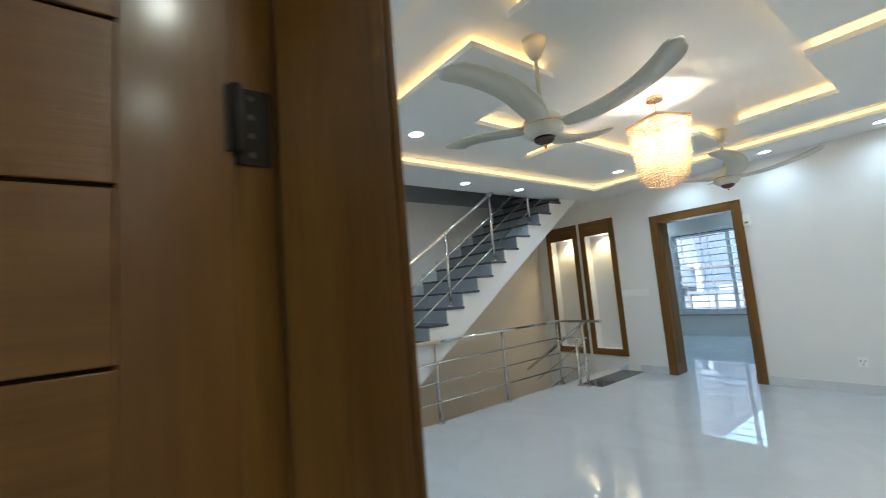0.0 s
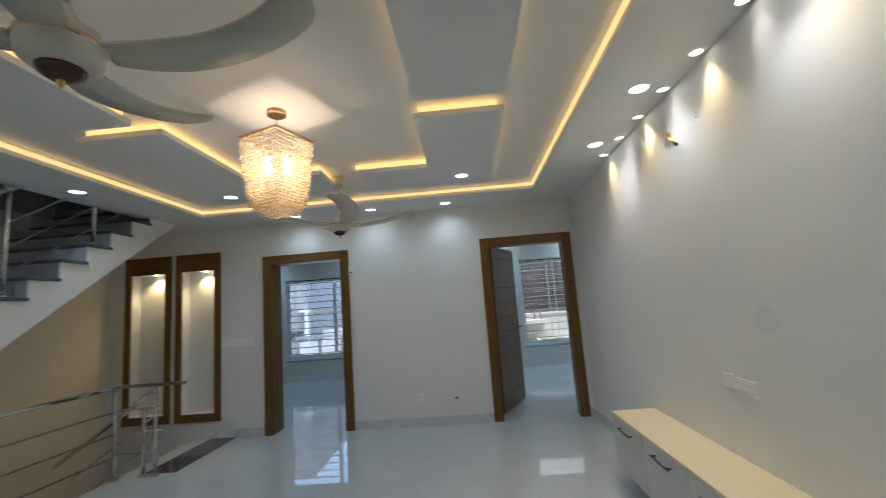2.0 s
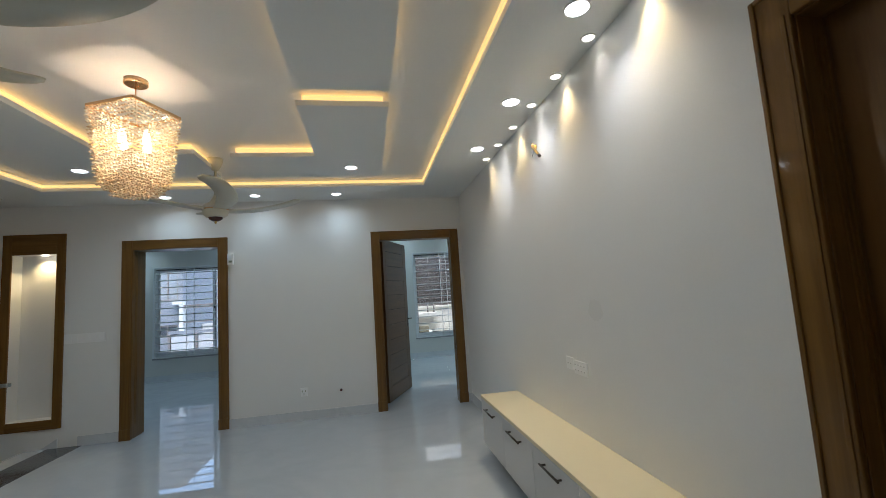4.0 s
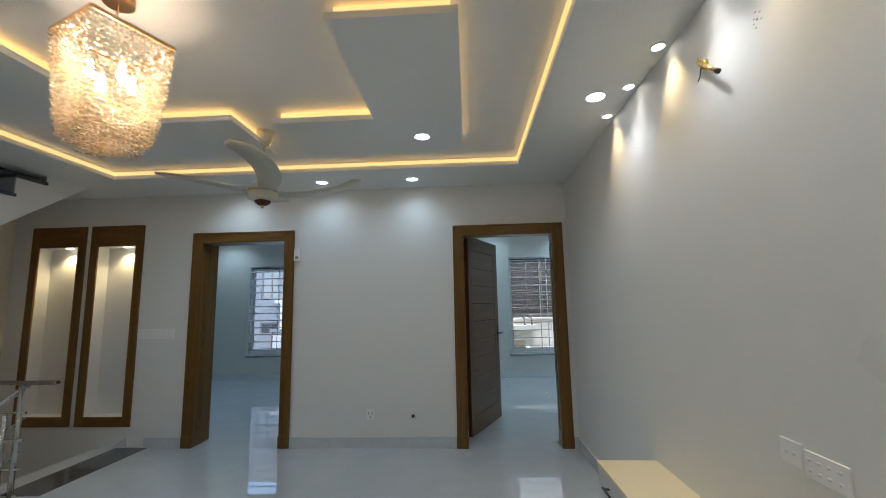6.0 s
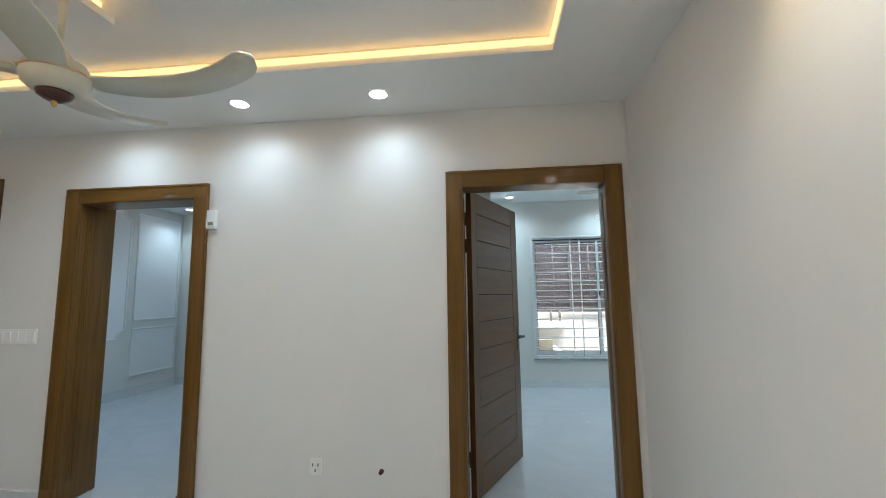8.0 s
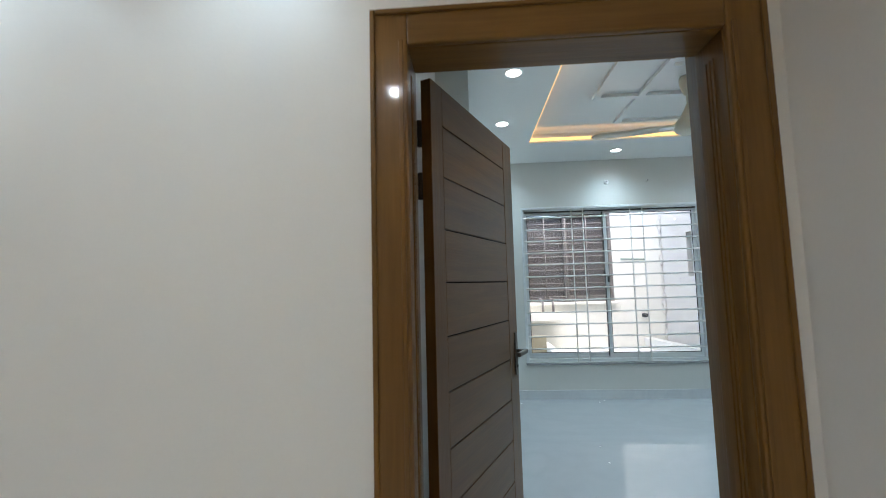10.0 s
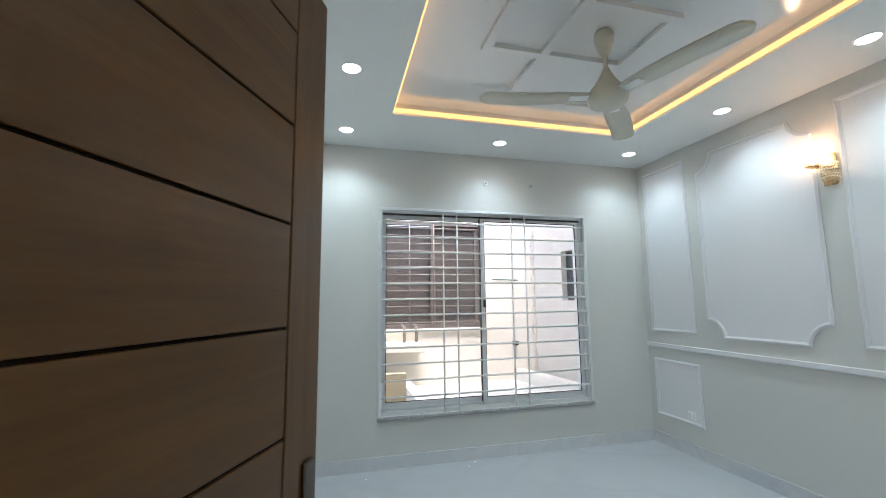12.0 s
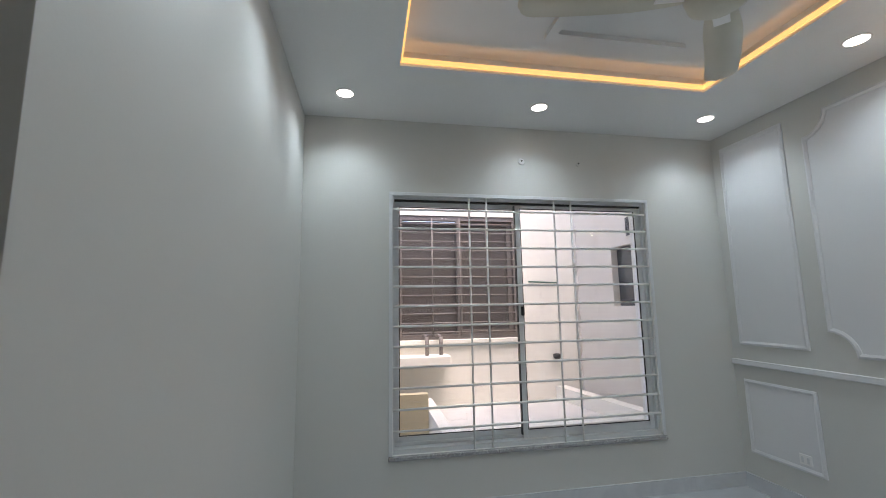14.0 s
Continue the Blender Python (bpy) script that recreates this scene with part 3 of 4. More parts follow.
def moulding_bm(outline, w, d, plane, sign):
    """A picture-rail frame along a closed outline of (y, z) on a wall at x = plane, standing out by d."""
    bm = bmesh.new()
    inner = inset_any(outline, w)
    mid = inset_any(outline, w * 0.5)
    rings = [[bm.verts.new((plane + sign * k, y, z)) for y, z in ring] for ring, k in ((outline, 0), (outline, d * 0.6), (mid, d), (inner, d * 0.6), (inner, 0))]
    n = len(outline)
    for a, b in zip(rings, rings[1:]):
        for k in range(n):
            bm.faces.new((a[k], a[(k + 1) % n], b[(k + 1) % n], b[k]))
    bmesh.ops.recalc_face_normals(bm, faces=bm.faces)
    return bm


def inset_any(points, d):
    """Any simple outline moved inwards by d."""
    area = sum(a[0] * b[1] - b[0] * a[1] for a, b in zip(points, points[1:] + points[:1]))
    s = 1 if area > 0 else -1
    out = []
    for k, p in enumerate(points):
        a, b = points[k - 1], points[(k + 1) % len(points)]
        n1 = Vector((-(p[1] - a[1]), p[0] - a[0])).normalized() * s
        n2 = Vector((-(b[1] - p[1]), b[0] - p[0])).normalized() * s
        n = (n1 + n2)
        n = n / max(0.3, n.dot(n1))
        out.append((p[0] + d * n.x, p[1] + d * n.y))
    return out


def notched(y0, y1, z0, z1, r, steps=6):
    """A rectangle with concave round corners."""
    pts = []
    for cy, cz, a0 in ((y0, z0, 90), (y1, z0, 180), (y1, z1, 270), (y0, z1, 0)):
        for k in range(steps + 1):
            a = radians(a0 - 90 * k / steps)
            pts.append((cy + r * math.cos(a), cz + r * math.sin(a)))
    return pts


def wall_panel(outline, plane, sign, label):
    t = thing("wall_panel", label, "wall panel")
    part("moulding", moulding_bm(outline, 0.030, 0.016, plane, sign), FIELD, t, "white moulded frame")
    part("field", prism_bm(inset_any(outline, 0.03), "x", plane, plane + sign * 0.004), FIELD, t, "smooth white panel field")
    return t


def rect(y0, y1, z0, z1):
    return [(y0, z0), (y1, z0), (y1, z1), (y0, z1)]


wall_panel(rect(3.402, 3.962, 1.132, 2.815), BX1, -1, "tall white moulded wall panel beside the window wall")
wall_panel(notched(2.269, 3.268, 1.115, 2.792, 0.155), BX1, -1, "wide white moulded wall panel with notched corners")
wall_panel(rect(1.48, 2.112, 1.132, 2.815), BX1, -1, "tall white moulded wall panel behind the wall lamp")
low = wall_panel(rect(3.398, 3.962, 0.284, 0.855), BX1, -1, "low white moulded wall panel under the dado rail")
structure("dado_rail", boxes_bm([(BX1 - 0.022, BX1, T + 0.01, BY - 0.001, 0.968, 1.012)], 0.006), FIELD, "white dado rail", "dado rail")
for a, b, c, d in ((3.10, 3.99, 1.115, 2.79), (3.10, 3.99, 0.285, 1.005)):
    wall_panel(rect(a, b, c, d), QX0, 1, "white moulded wall panel in the second bedroom")
wall_panel(notched(1.75, 2.98, 0.85, 2.785, 0.13), QX0, 1, "wide notched wall panel in the second bedroom")


# ---- windows with grilles ----
def window(name, label, x0, x1, z0, z1, y, bars_z, bars_x, mull, thick=0.0085):
    """A sliding aluminium window in its opening with a welded bar grille on the room side."""
    t = thing(name, label, "window", pose(0, y, 0))
    f = 0.040
    part("window_frame", boxes_bm([(x0 - 0.02, x1 + 0.02, -0.014, 0, z1 - 0.01, z1 + 0.018), (x0 - 0.02, x0 + 0.008, -0.014, 0, z0, z1 - 0.01), (x1 - 0.008, x1 + 0.02, -0.014, 0, z0, z1 - 0.01)], 0.003), ALU, t)
    part("outer_frame", boxes_bm([(x0, x0 + 0.022, 0.02, 0.16, z0, z1), (x1 - 0.03, x1, 0.02, 0.16, z0, z1), (x0 + 0.022, x1 - 0.03, 0.02, 0.16, z0, z0 + 0.035), (x0 + 0.022, x1 - 0.03, 0.02, 0.16, z1 - 0.03, z1),
                                  (x0 + 0.022, x1 - 0.03, 0.085, 0.093, z0 + 0.035, z0 + 0.06)], 0.003), ALU, t)
    for a, b, yy in ((x0 + 0.022, mull + 0.03, 0.10), (mull - 0.03, x1 - 0.03, 0.05)):
        zz0, zz1 = z0 + 0.035, z1 - 0.03
        s = part("sash", boxes_bm([(a, a + f, yy, yy + 0.034, zz0, zz1), (b - f, b, yy, yy + 0.034, zz0, zz1), (a + f, b - f, yy, yy + 0.034, zz0, zz0 + f + 0.02), (a + f, b - f, yy, yy + 0.034, zz1 - f, zz1)], 0.003), ALU, t)
        g = part("pane", box_bm(a + f, b - f, yy + 0.014, yy + 0.019, zz0 + f + 0.02, zz1 - f), GLASS, s, "clear window glass")
        g.visible_shadow = False
        ga, gb, gc, gd = a + f, b - f, zz0 + f + 0.02, zz1 - f
        # thin black strips round the glass, drawn in for the frame's shadow gaps
        part("shadow_line", boxes_bm([(ga, ga + 0.007, yy + 0.006, yy + 0.013, gc, gd), (gb - 0.007, gb, yy + 0.006, yy + 0.013, gc, gd), (ga + 0.007, gb - 0.007, yy + 0.006, yy + 0.013, gc, gc + 0.007), (ga + 0.007, gb - 0.007, yy + 0.006, yy + 0.013, gd - 0.007, gd)]), BLACK, s, "dark strip drawn for the shadow gap round the glass")
    # black strips for the shadow gaps over and beside the sliding sash
    part("sash_shadow", boxes_bm([(x0 + 0.022, x1 - 0.03, 0.03, 0.048, z1 - 0.046, z1 - 0.031), (mull - 0.036, mull - 0.031, 0.052, 0.084, z0 + 0.06, z1 - 0.05)]), BLACK, t, "black strips drawn for the shadow gaps of the sliding sashes")
    part("latch", boxes_bm([(mull - 0.012, mull + 0.012, 0.03, 0.05, 1.40, 1.47)], 0.004), BLACK, t, "small black sash latch")
    part("window_sill", boxes_bm([(x0 - 0.022, x1 + 0.022, -0.030, 0.16, z0 - 0.03, z0 - 0.001)], 0.006), STONE_SILL, t, "speckled stone sill")
    g = part("grille", boxes_bm([(x0 + 0.0, x0 + 0.012, -0.008, 0.012, z0 + 0.02, z1 - 0.02), (x1 - 0.012, x1, -0.008, 0.012, z0 + 0.02, z1 - 0.02)], 0.002), GRILLE, t, "white painted bar grille")
    for k in range(bars_z[2]):
        z = bars_z[0] + (bars_z[1] - bars_z[0]) * k / (bars_z[2] - 1)
        part("bar", tube_bm((x0, 0.004, z - 0.004), (x1, 0.004, z + 0.004), thick, sides=8), GRILLE, g)
    for x in bars_x:
        part("upright", tube_bm((x, 0.014, z0), (x, 0.014, z1), 0.0075, sides=8), GRILLE, g)
    return t


window("window_1", "wide sliding aluminium window with a white bar grille", W0, W1, WZ0, WZ1, BY, (0.605, 2.226, 12), (0.375, 0.516, 1.095, 1.243), 0.800)
window("window_2", "sliding aluminium window with a white bar grille", V0, V1, VZ0, VZ1, QY, (0.60, 2.17, 12), (-4.97, -4.83, -4.11, -3.97), -4.45, 0.0115)

# ---- outside ----
structure("ground", boxes_bm([(-400, 400, 4.5, 800, -3.6, -3.4), (-400, 400, -800, -9, -3.6, -3.4)]), ASPHALT, "street level ground far below", "ground")
nb = thing("neighbour_house", "cream rendered neighbouring house with a brown barred window", "house", pose(0.05, 6.15, -0.04))
part("wall", boxes_bm([(-2.6, -0.09, 0, 0.25, -3.4, 4.6), (1.50, 2.36, 0, 0.25, -3.4, 4.6), (-0.09, 1.50, 0, 0.25, -3.4, 1.11), (-0.09, 1.50, 0, 0.25, 2.69, 4.6)]), NB_CREAM, nb)
nw = part("window", boxes_bm([(-0.09, -0.03, 0.02, 0.1, 1.11, 2.69), (1.44, 1.50, 0.02, 0.1, 1.11, 2.69), (-0.03, 1.44, 0.02, 0.1, 1.11, 1.17), (-0.03, 1.44, 0.02, 0.1, 2.63, 2.69), (0.68, 0.74, 0.02, 0.1, 1.17, 2.63)], 0.003), NB_BROWN, nb,
          "brown framed barred window")
part("pane", box_bm(-0.03, 1.44, 0.12, 0.13, 1.17, 2.63), NB_PANE, nw, "brown tinted glass")
part("sash", boxes_bm([(0.70, 0.76, 0.08, 0.115, 1.17, 2.63), (0.76, 1.44, 0.08, 0.115, 1.17, 1.22), (0.76, 1.44, 0.08, 0.115, 2.58, 2.63), (1.38, 1.44, 0.08, 0.115, 1.22, 2.58)]), NB_BROWN, nw)
for k in range(13):
    part("bar", tube_bm((-0.05, -0.01, 1.2 + 0.115 * k), (1.46, -0.01, 1.2 + 0.115 * k), 0.009, sides=8), NB_BROWN, nw)
for k in range(3):
    part("upright", tube_bm((0.35 + 0.36 * k, -0.02, 1.15), (0.35 + 0.36 * k, -0.02, 2.65), 0.008, sides=8), NB_BROWN, nw)
part("sill", box_bm(-0.14, 1.55, -0.06, 0.02, 1.06, 1.11, bevel=0.006), NB_CREAM, nb)
part("ledge", box_bm(-1.4, 0.52, -0.3, 0, 0.81, 0.94, bevel=0.01), NB_CREAM, nb)
for x in (0.25, 0.42):
    bm = tube_bm((x, -0.18, 0.94), (x, -0.18, 1.16), 0.022)
    add_tube(bm, (x, -0.18, 1.15), (x - 0.02, -0.02, 1.17), 0.022)
    part("pipe", bm, NB_BROWN, nb, "brown capped pipe")
ro = thing("rooftop_tray", "low cream parapet round a concrete roof patch", "parapet", pose(0.04, -0.13, -0.018))
part("deck", box_bm(0.2, 2.36, 4.62, 6.3, -0.2, 0.30), CONCRETE, ro, "pale dusty concrete deck")
part("kerb", boxes_bm([(0.17, 0.29, 4.62, 5.95, -0.6, 0.46), (0.29, 2.2, 4.62, 4.74, -0.6, 0.46)], 0.008), NB_CREAM, ro)
part("side_kerb", prism_bm([(2.2, 4.70), (2.34, 4.70), (2.1, 6.29), (1.96, 6.29)], "z", 0.30, 0.46), NB_CREAM, ro)
part("lower_wall", box_bm(-2.6, 0.17, 5.4, 5.5, -3.4, 0.62), NB_TAN, ro, "tan painted lower wall")
gw = thing("plaster_wall", "unpainted grey cement plaster wall with a dark window", "house", pose(0.02, -0.16, -0.045))
part("wall", boxes_bm([(2.36, 2.6, 4.45, 6.55, -3.4, 1.50), (2.36, 2.6, 4.45, 6.55, 2.17, 4.6), (2.36, 2.6, 5.47, 6.55, 1.50, 2.17), (2.36, 2.6, 4.45, 4.98, 1.50, 2.17)]), NB_GREY, gw)
part("window", box_bm(2.44, 2.47, 4.98, 5.47, 1.50, 2.17), NB_DARK, gw, "dark glazed opening")
rb = bmesh.new()
for k in range(70):
    t = random.random()
    z = 0.45 + 2.2 * t
    s = 0.012 + 0.028 * random.random()
    bmesh.ops.create_icosphere(rb, subdivisions=1, radius=s, matrix=Matrix.Translation((2.33 + 0.03 * random.random(), 6.27 + 0.03 * random.random(), z)) @ Matrix.Diagonal((1, 0.6, 1.5, 1)))
part("rough_mortar", rb, NB_GREY, gw, "rough mortar edge")
part("conduit", lathe_bm([(0.02, -0.03), (0.045, -0.02), (0.05, 0.03), (0.02, 0.04)], 12), BLACK, gw, "dark round junction box").location = (2.0, 6.265, 0.86)
part("cable", tube_bm((1.66, 6.285, 1.83), (2.07, 6.285, 1.815), 0.010, sides=8), CABLE, gw, "dark green loose cable")
# second, smaller dark window above the first, as a flat dark plate
part("small_window", box_bm(2.345, 2.362, 4.99, 5.14, 2.26, 2.46), NB_DARK, gw, "small dark window high in the plaster wall")
rb = bmesh.new()
for k in range(60):
    s = 0.01 + 0.03 * random.random()
    bmesh.ops.create_icosphere(rb, subdivisions=1, radius=s, matrix=Matrix.Translation((2.33 - 0.22 * random.random() ** 2, 4.9 + 1.2 * random.random(), 0.31)) @ Matrix.Diagonal((1, 1.4, 0.7, 1)))
tagged(part("rubble", rb, NB_GREY, ro, "plaster rubble on the deck"), kind="stuff")
fb = thing("far_house", "grey house with a balcony across the street", "house", pose(0, 0, 0))
part("wall", boxes_bm([(-9.6, -6.70, 8.2, 12, -3.4, 0.62), (-9.6, -7.44, 8.2, 12, 0.62, 3.6), (-7.44, -6.70, 8.2, 12, 2.62, 3.6), (-7.44, -6.70, 8.2, 12, 0.98, 1.68), (-6.84, -6.70, 8.2, 12, 0.62, 2.62)]), NB_WEATHERED, fb)
for z0, z1 in ((1.68, 2.62), (0.62, 0.98)):
    w = part("window", boxes_bm([(-7.44, -7.40, 8.22, 8.28, z0, z1), (-6.88, -6.84, 8.22, 8.28, z0, z1), (-7.40, -6.88, 8.22, 8.28, z0, z0 + 0.05), (-7.40, -6.88, 8.22, 8.28, z1 - 0.05, z1), (-7.15, -7.11, 8.22, 8.28, z0 + 0.05, z1 - 0.05)], 0.003), NB_BROWN, fb, "dark window frame")
    part("pane", box_bm(-7.40, -6.88, 8.25, 8.26, z0 + 0.05, z1 - 0.05), NB_PALE_GLASS if z0 > 1 else NB_DARK, w)
part("ledge", boxes_bm([(-6.92, -6.62, 8.0, 8.2, 1.56, 1.68), (-6.74, -6.62, 8.0, 8.2, 0.62, 1.56)], 0.01), CONCRETE, fb, "pale ledge and pier")
bal = part("balcony", boxes_bm([(-6.98, -2.6, 7.9, 8.05, -0.2, 0.16), (-6.98, -2.6, 7.9, 8.0, 0.72, 0.80)]), NB_WEATHERED, fb, "grey balcony with pale panels")
for k in range(6):
    x = -6.95 + 0.72 * k
    part("post", box_bm(x - 0.03, x + 0.03, 7.88, 7.96, 0.16, 0.72), NB_BROWN, bal)
    part("panel", box_bm(x + 0.05, x + 0.67, 7.92, 7.94, 0.22, 0.66), SHADE_PANEL_GREY, bal)
part("pergola_beam", boxes_bm([(-6.62, -2.6, 8.02, 8.12, 1.44, 1.54), (-6.62, -2.6, 8.02, 8.08, 1.02, 1.07)]), NB_BROWN, fb, "dark beam over the balcony")
part("parapet", boxes_bm([(-6.70, -2.6, 9.6, 9.8, -3.4, 0.9)]), CONCRETE, fb, "pale wall behind the balcony")

# ---- ceiling lamps ----
def spot_data(name, watts, colour, angle, blend, radius=0.03):
    d = bpy.data.lights.new(name, "SPOT")
    d.energy, d.color, d.spot_size, d.spot_blend, d.shadow_soft_size = watts, colour, radians(angle), blend, radius
    return d


def downlight(label, x, y, z, r, lens, data, group):
    t = thing("downlight", label, "ceiling light", pose(x, y, z), group)
    part("trim", lathe_bm([(r + 0.010, 0.0), (r + 0.011, -0.002), (r + 0.004, -0.006), (r, -0.004), (r, 0.0)], 24), PLASTIC, t, "white trim ring")
    part("lens", lathe_bm([(r - 0.001, -0.0035), (r - 0.001, -0.001)], 24), lens, t, "glowing lens")
    lamp = new("beam", data)
    lamp.parent = t
    lamp.location = (0, 0, -0.02)
    return t


hall = spot_data("hall_beam", P_EDGE, (0.64, 0.85, 1.0), 160, 1.0)
middle = spot_data("panel_beam", P_MID, (0.86, 0.93, 0.96), 170, 0.9)
entry = spot_data("entry_beam", P_MID * 1.55, (1.0, 0.97, 0.78), 165, 1.0)
d0 = downlight("round cool white recessed ceiling light", -3.475, -0.305, HC, 0.055, LENS, hall, "hall downlights")
for x, y in ((-2.518, -0.305), (-1.587, -0.305), (-4.81, -3.77), (-4.805, -2.835), (-4.80, -1.895),
             (-3.55, -5.38), (-5.75, -5.0), (-2.55, -5.38)):
    copy_thing(d0, pose(x, y, HC))
r0 = downlight("round white recessed ceiling light near the long wall", -0.232, -3.735, HC, 0.055, LENS, spot_data("side_beam", P_EDGE * 1.9, (0.96, 0.96, 0.93), 120, 1.0), "hall downlights")
for x, y in ((-0.224, -2.785), (-0.222, -1.86)):
    copy_thing(r0, pose(x, y, HC))
m0 = downlight("round cool white light in a dropped ceiling panel", -3.69, -1.365, HC - 0.012, 0.055, LENS, middle, "hall downlights")
for x, y in ((-1.364, -1.388), (-3.75, -4.235), (-1.30, -4.29)):
    copy_thing(m0, pose(x, y, HC - 0.012))
e0 = downlight("round white light in the entry room ceiling", -0.50, -5.96, HC, 0.055, LENS, entry, "entry downlights")
for x, y in ((-2.3, -7.3), (0.5, -5.97)):
    copy_thing(e0, pose(x, y, HC))
warm = spot_data("wash_beam_warm", P_WASH * 2.2, WARM, 82, 1.0, 0.03)
cold = spot_data("wash_beam_cold", P_WASH * 0.45, (1.0, 0.95, 0.87), 82, 1.0, 0.03)
s0 = downlight("small warm recessed spotlight washing the wall", -0.058, -1.575, HC, 0.030, LENS_WARM, warm, "wall washers")
s1 = downlight("small white recessed spotlight washing the wall", -0.058, -1.965, HC, 0.030, LENS_WARM, cold, "wall washers")
for k in range(2, 7):
    copy_thing(s1 if k % 2 else s0, pose(-0.058, -1.575 - 0.39 * k, HC))
bed = spot_data("bed_beam", P_BED, BLUE, 138, 1.0)
b0 = downlight("round cool white recessed bedroom light", -0.574, 3.673, HB, 0.055, LENS, bed, "bedroom downlights")
# (2.24, 0.72) is unseen, added to fill the row and light the right wall
for x, y in ((0.833, 3.669), (2.24, 3.655), (-0.566, 2.695), (2.295, 2.64), (2.29, 1.70), (-0.557, 1.725), (0.83, 0.72), (2.24, 0.72)):
    copy_thing(b0, pose(x, y, HB))
for x, y in ((-5.92, 3.64), (-3.9, 3.64), (-5.92, 1.6), (-3.4, 1.0), (-2.0, 2.4)):
    copy_thing(b0, pose(x, y, HB))

# ---- ceiling fans ----
def blade_bm(reach, width, bend, rise, z, droop=0.0):
    """A long blade that sweeps sideways and lifts towards its round tip."""
    bm = bmesh.new()
    rows = []
    n = 30
    for k in range(n + 1):
        u = k / n
        r = 0.10 + (reach - 0.10) * u
        a = bend * u ** 1.7
        w = width * (0.62 + 0.38 * min(1, u / 0.3) ** 0.6) * 0.5
        if u > 0.90:
            w *= math.sqrt(max(0.03, 1 - ((u - 0.90) / 0.10) ** 2))
        c = Vector((r * math.cos(a), r * math.sin(a), z + rise * u ** 1.4))
        side = Vector((-math.sin(a + bend * 0.6), math.cos(a + bend * 0.6), -0.02))
        rows.append((c - side * w, c, c + side * w))
    top = [[bm.verts.new(p + Vector((0, 0, 0.004 + (0.003 if j == 1 else 0)))) for j, p in enumerate(r)] for r in rows]
    low = [[bm.verts.new(p - Vector((0, 0, 0.004 - (0.003 if j == 1 else 0)))) for j, p in enumerate(r)] for r in rows]
    for k in range(n):
        for j in range(2):
            bm.faces.new((top[k][j], top[k + 1][j], top[k + 1][j + 1], top[k][j + 1])).smooth = True
            bm.faces.new((low[k][j], low[k][j + 1], low[k + 1][j + 1], low[k + 1][j])).smooth = True
        bm.faces.new((top[k][0], low[k][0], low[k + 1][0], top[k + 1][0]))
        bm.faces.new((top[k][2], top[k + 1][2], low[k + 1][2], low[k][2]))
    for r, s in ((0, 1), (n, -1)):
        for j in range(2):
            q = (top[r][j], top[r][j + 1], low[r][j + 1], low[r][j])
            bm.faces.new(q if s > 0 else q[::-1])
    bmesh.ops.recalc_face_normals(bm, faces=bm.faces)
    return bm


def hall_fan(x, y, turn, lift):
    t = thing("ceiling_fan", "cream four-blade ceiling fan with curved blades hanging at rest", "ceiling fan", pose(x, y, HU + lift, 0, 0, turn), "hall fans")
    part("canopy", lathe_bm([(0.012, -0.115 - lift), (0.028, -0.11 - lift), (0.048, -0.07 - lift), (0.062, -0.03 - lift), (0.066, -lift)]), FAN_CREAM, t)
    part("rod", tube_bm((0, 0, -0.42), (0, 0, -0.10), 0.012), FAN_CREAM, t)
    part("motor", lathe_bm([(0.030, -0.598), (0.075, -0.594), (0.102, -0.572), (0.110, -0.540), (0.108, -0.505), (0.092, -0.478), (0.050, -0.455), (0.022, -0.41), (0.016, -0.39)]), FAN_CREAM, t)
    part("band", lathe_bm([(0.109, -0.532), (0.113, -0.530), (0.113, -0.522), (0.109, -0.520)]), GOLDM, t, "thin gilt band")
    cap = part("cap", lathe_bm([(0.006, -0.632), (0.03, -0.628), (0.055, -0.612), (0.060, -0.597), (0.02, -0.595)]), FAN_DARK, t, "dark maroon hub cap")
    part("finial", lathe_bm([(0.002, -0.655), (0.010, -0.645), (0.009, -0.632), (0.012, -0.628)]), BRASS, cap, "brass finial")
    for k in range(4):
        b = part("blade", blade_bm(0.735, 0.165, radians(-26), 0.115, -0.528), FAN_CREAM, t)
        b.matrix_local = pose(0, 0, 0, 0, 0, 90 * k)
        part("bracket", box_bm(0.07, 0.20, -0.022, 0.022, -0.512, -0.504, bevel=0.003), FAN_CREAM, b, "small enamelled bracket")
    return t


hall_fan(-2.517, -4.24, 28, 0.02)
hall_fan(-2.59, -1.37, 38, 0.045)


def bed_fan(x, y, turn):
    t = thing("ceiling_fan", "cream three-blade ceiling fan under the bedroom tray", "ceiling fan", pose(x, y, KU, 0, 0, turn))
    part("canopy", lathe_bm([(0.012, -0.155), (0.026, -0.145), (0.044, -0.10), (0.056, -0.05), (0.054, -0.012), (0.046, 0.0)]), FAN_CREAM, t)
    part("rod", tube_bm((0, 0, -0.26), (0, 0, -0.12), 0.013), FAN_CREAM, t)
    part("motor", lathe_bm([(0.02, -0.465), (0.075, -0.46), (0.105, -0.44), (0.115, -0.405), (0.108, -0.375), (0.070, -0.33), (0.035, -0.27), (0.020, -0.235), (0.016, -0.225)]), FAN_CREAM, t)
    for k in range(3):
        b = part("blade", blade_bm(0.74, 0.145, radians(3), 0.0, -0.40), FAN_CREAM, t)
        b.matrix_local = pose(0, 0, 0, 0, 0, 120 * k)
        part("blade_arm", box_bm(0.09, 0.22, -0.03, 0.03, -0.408, -0.402, bevel=0.004), PLASTIC, b)
    return t


bed_fan(0.865, 2.128, -77)

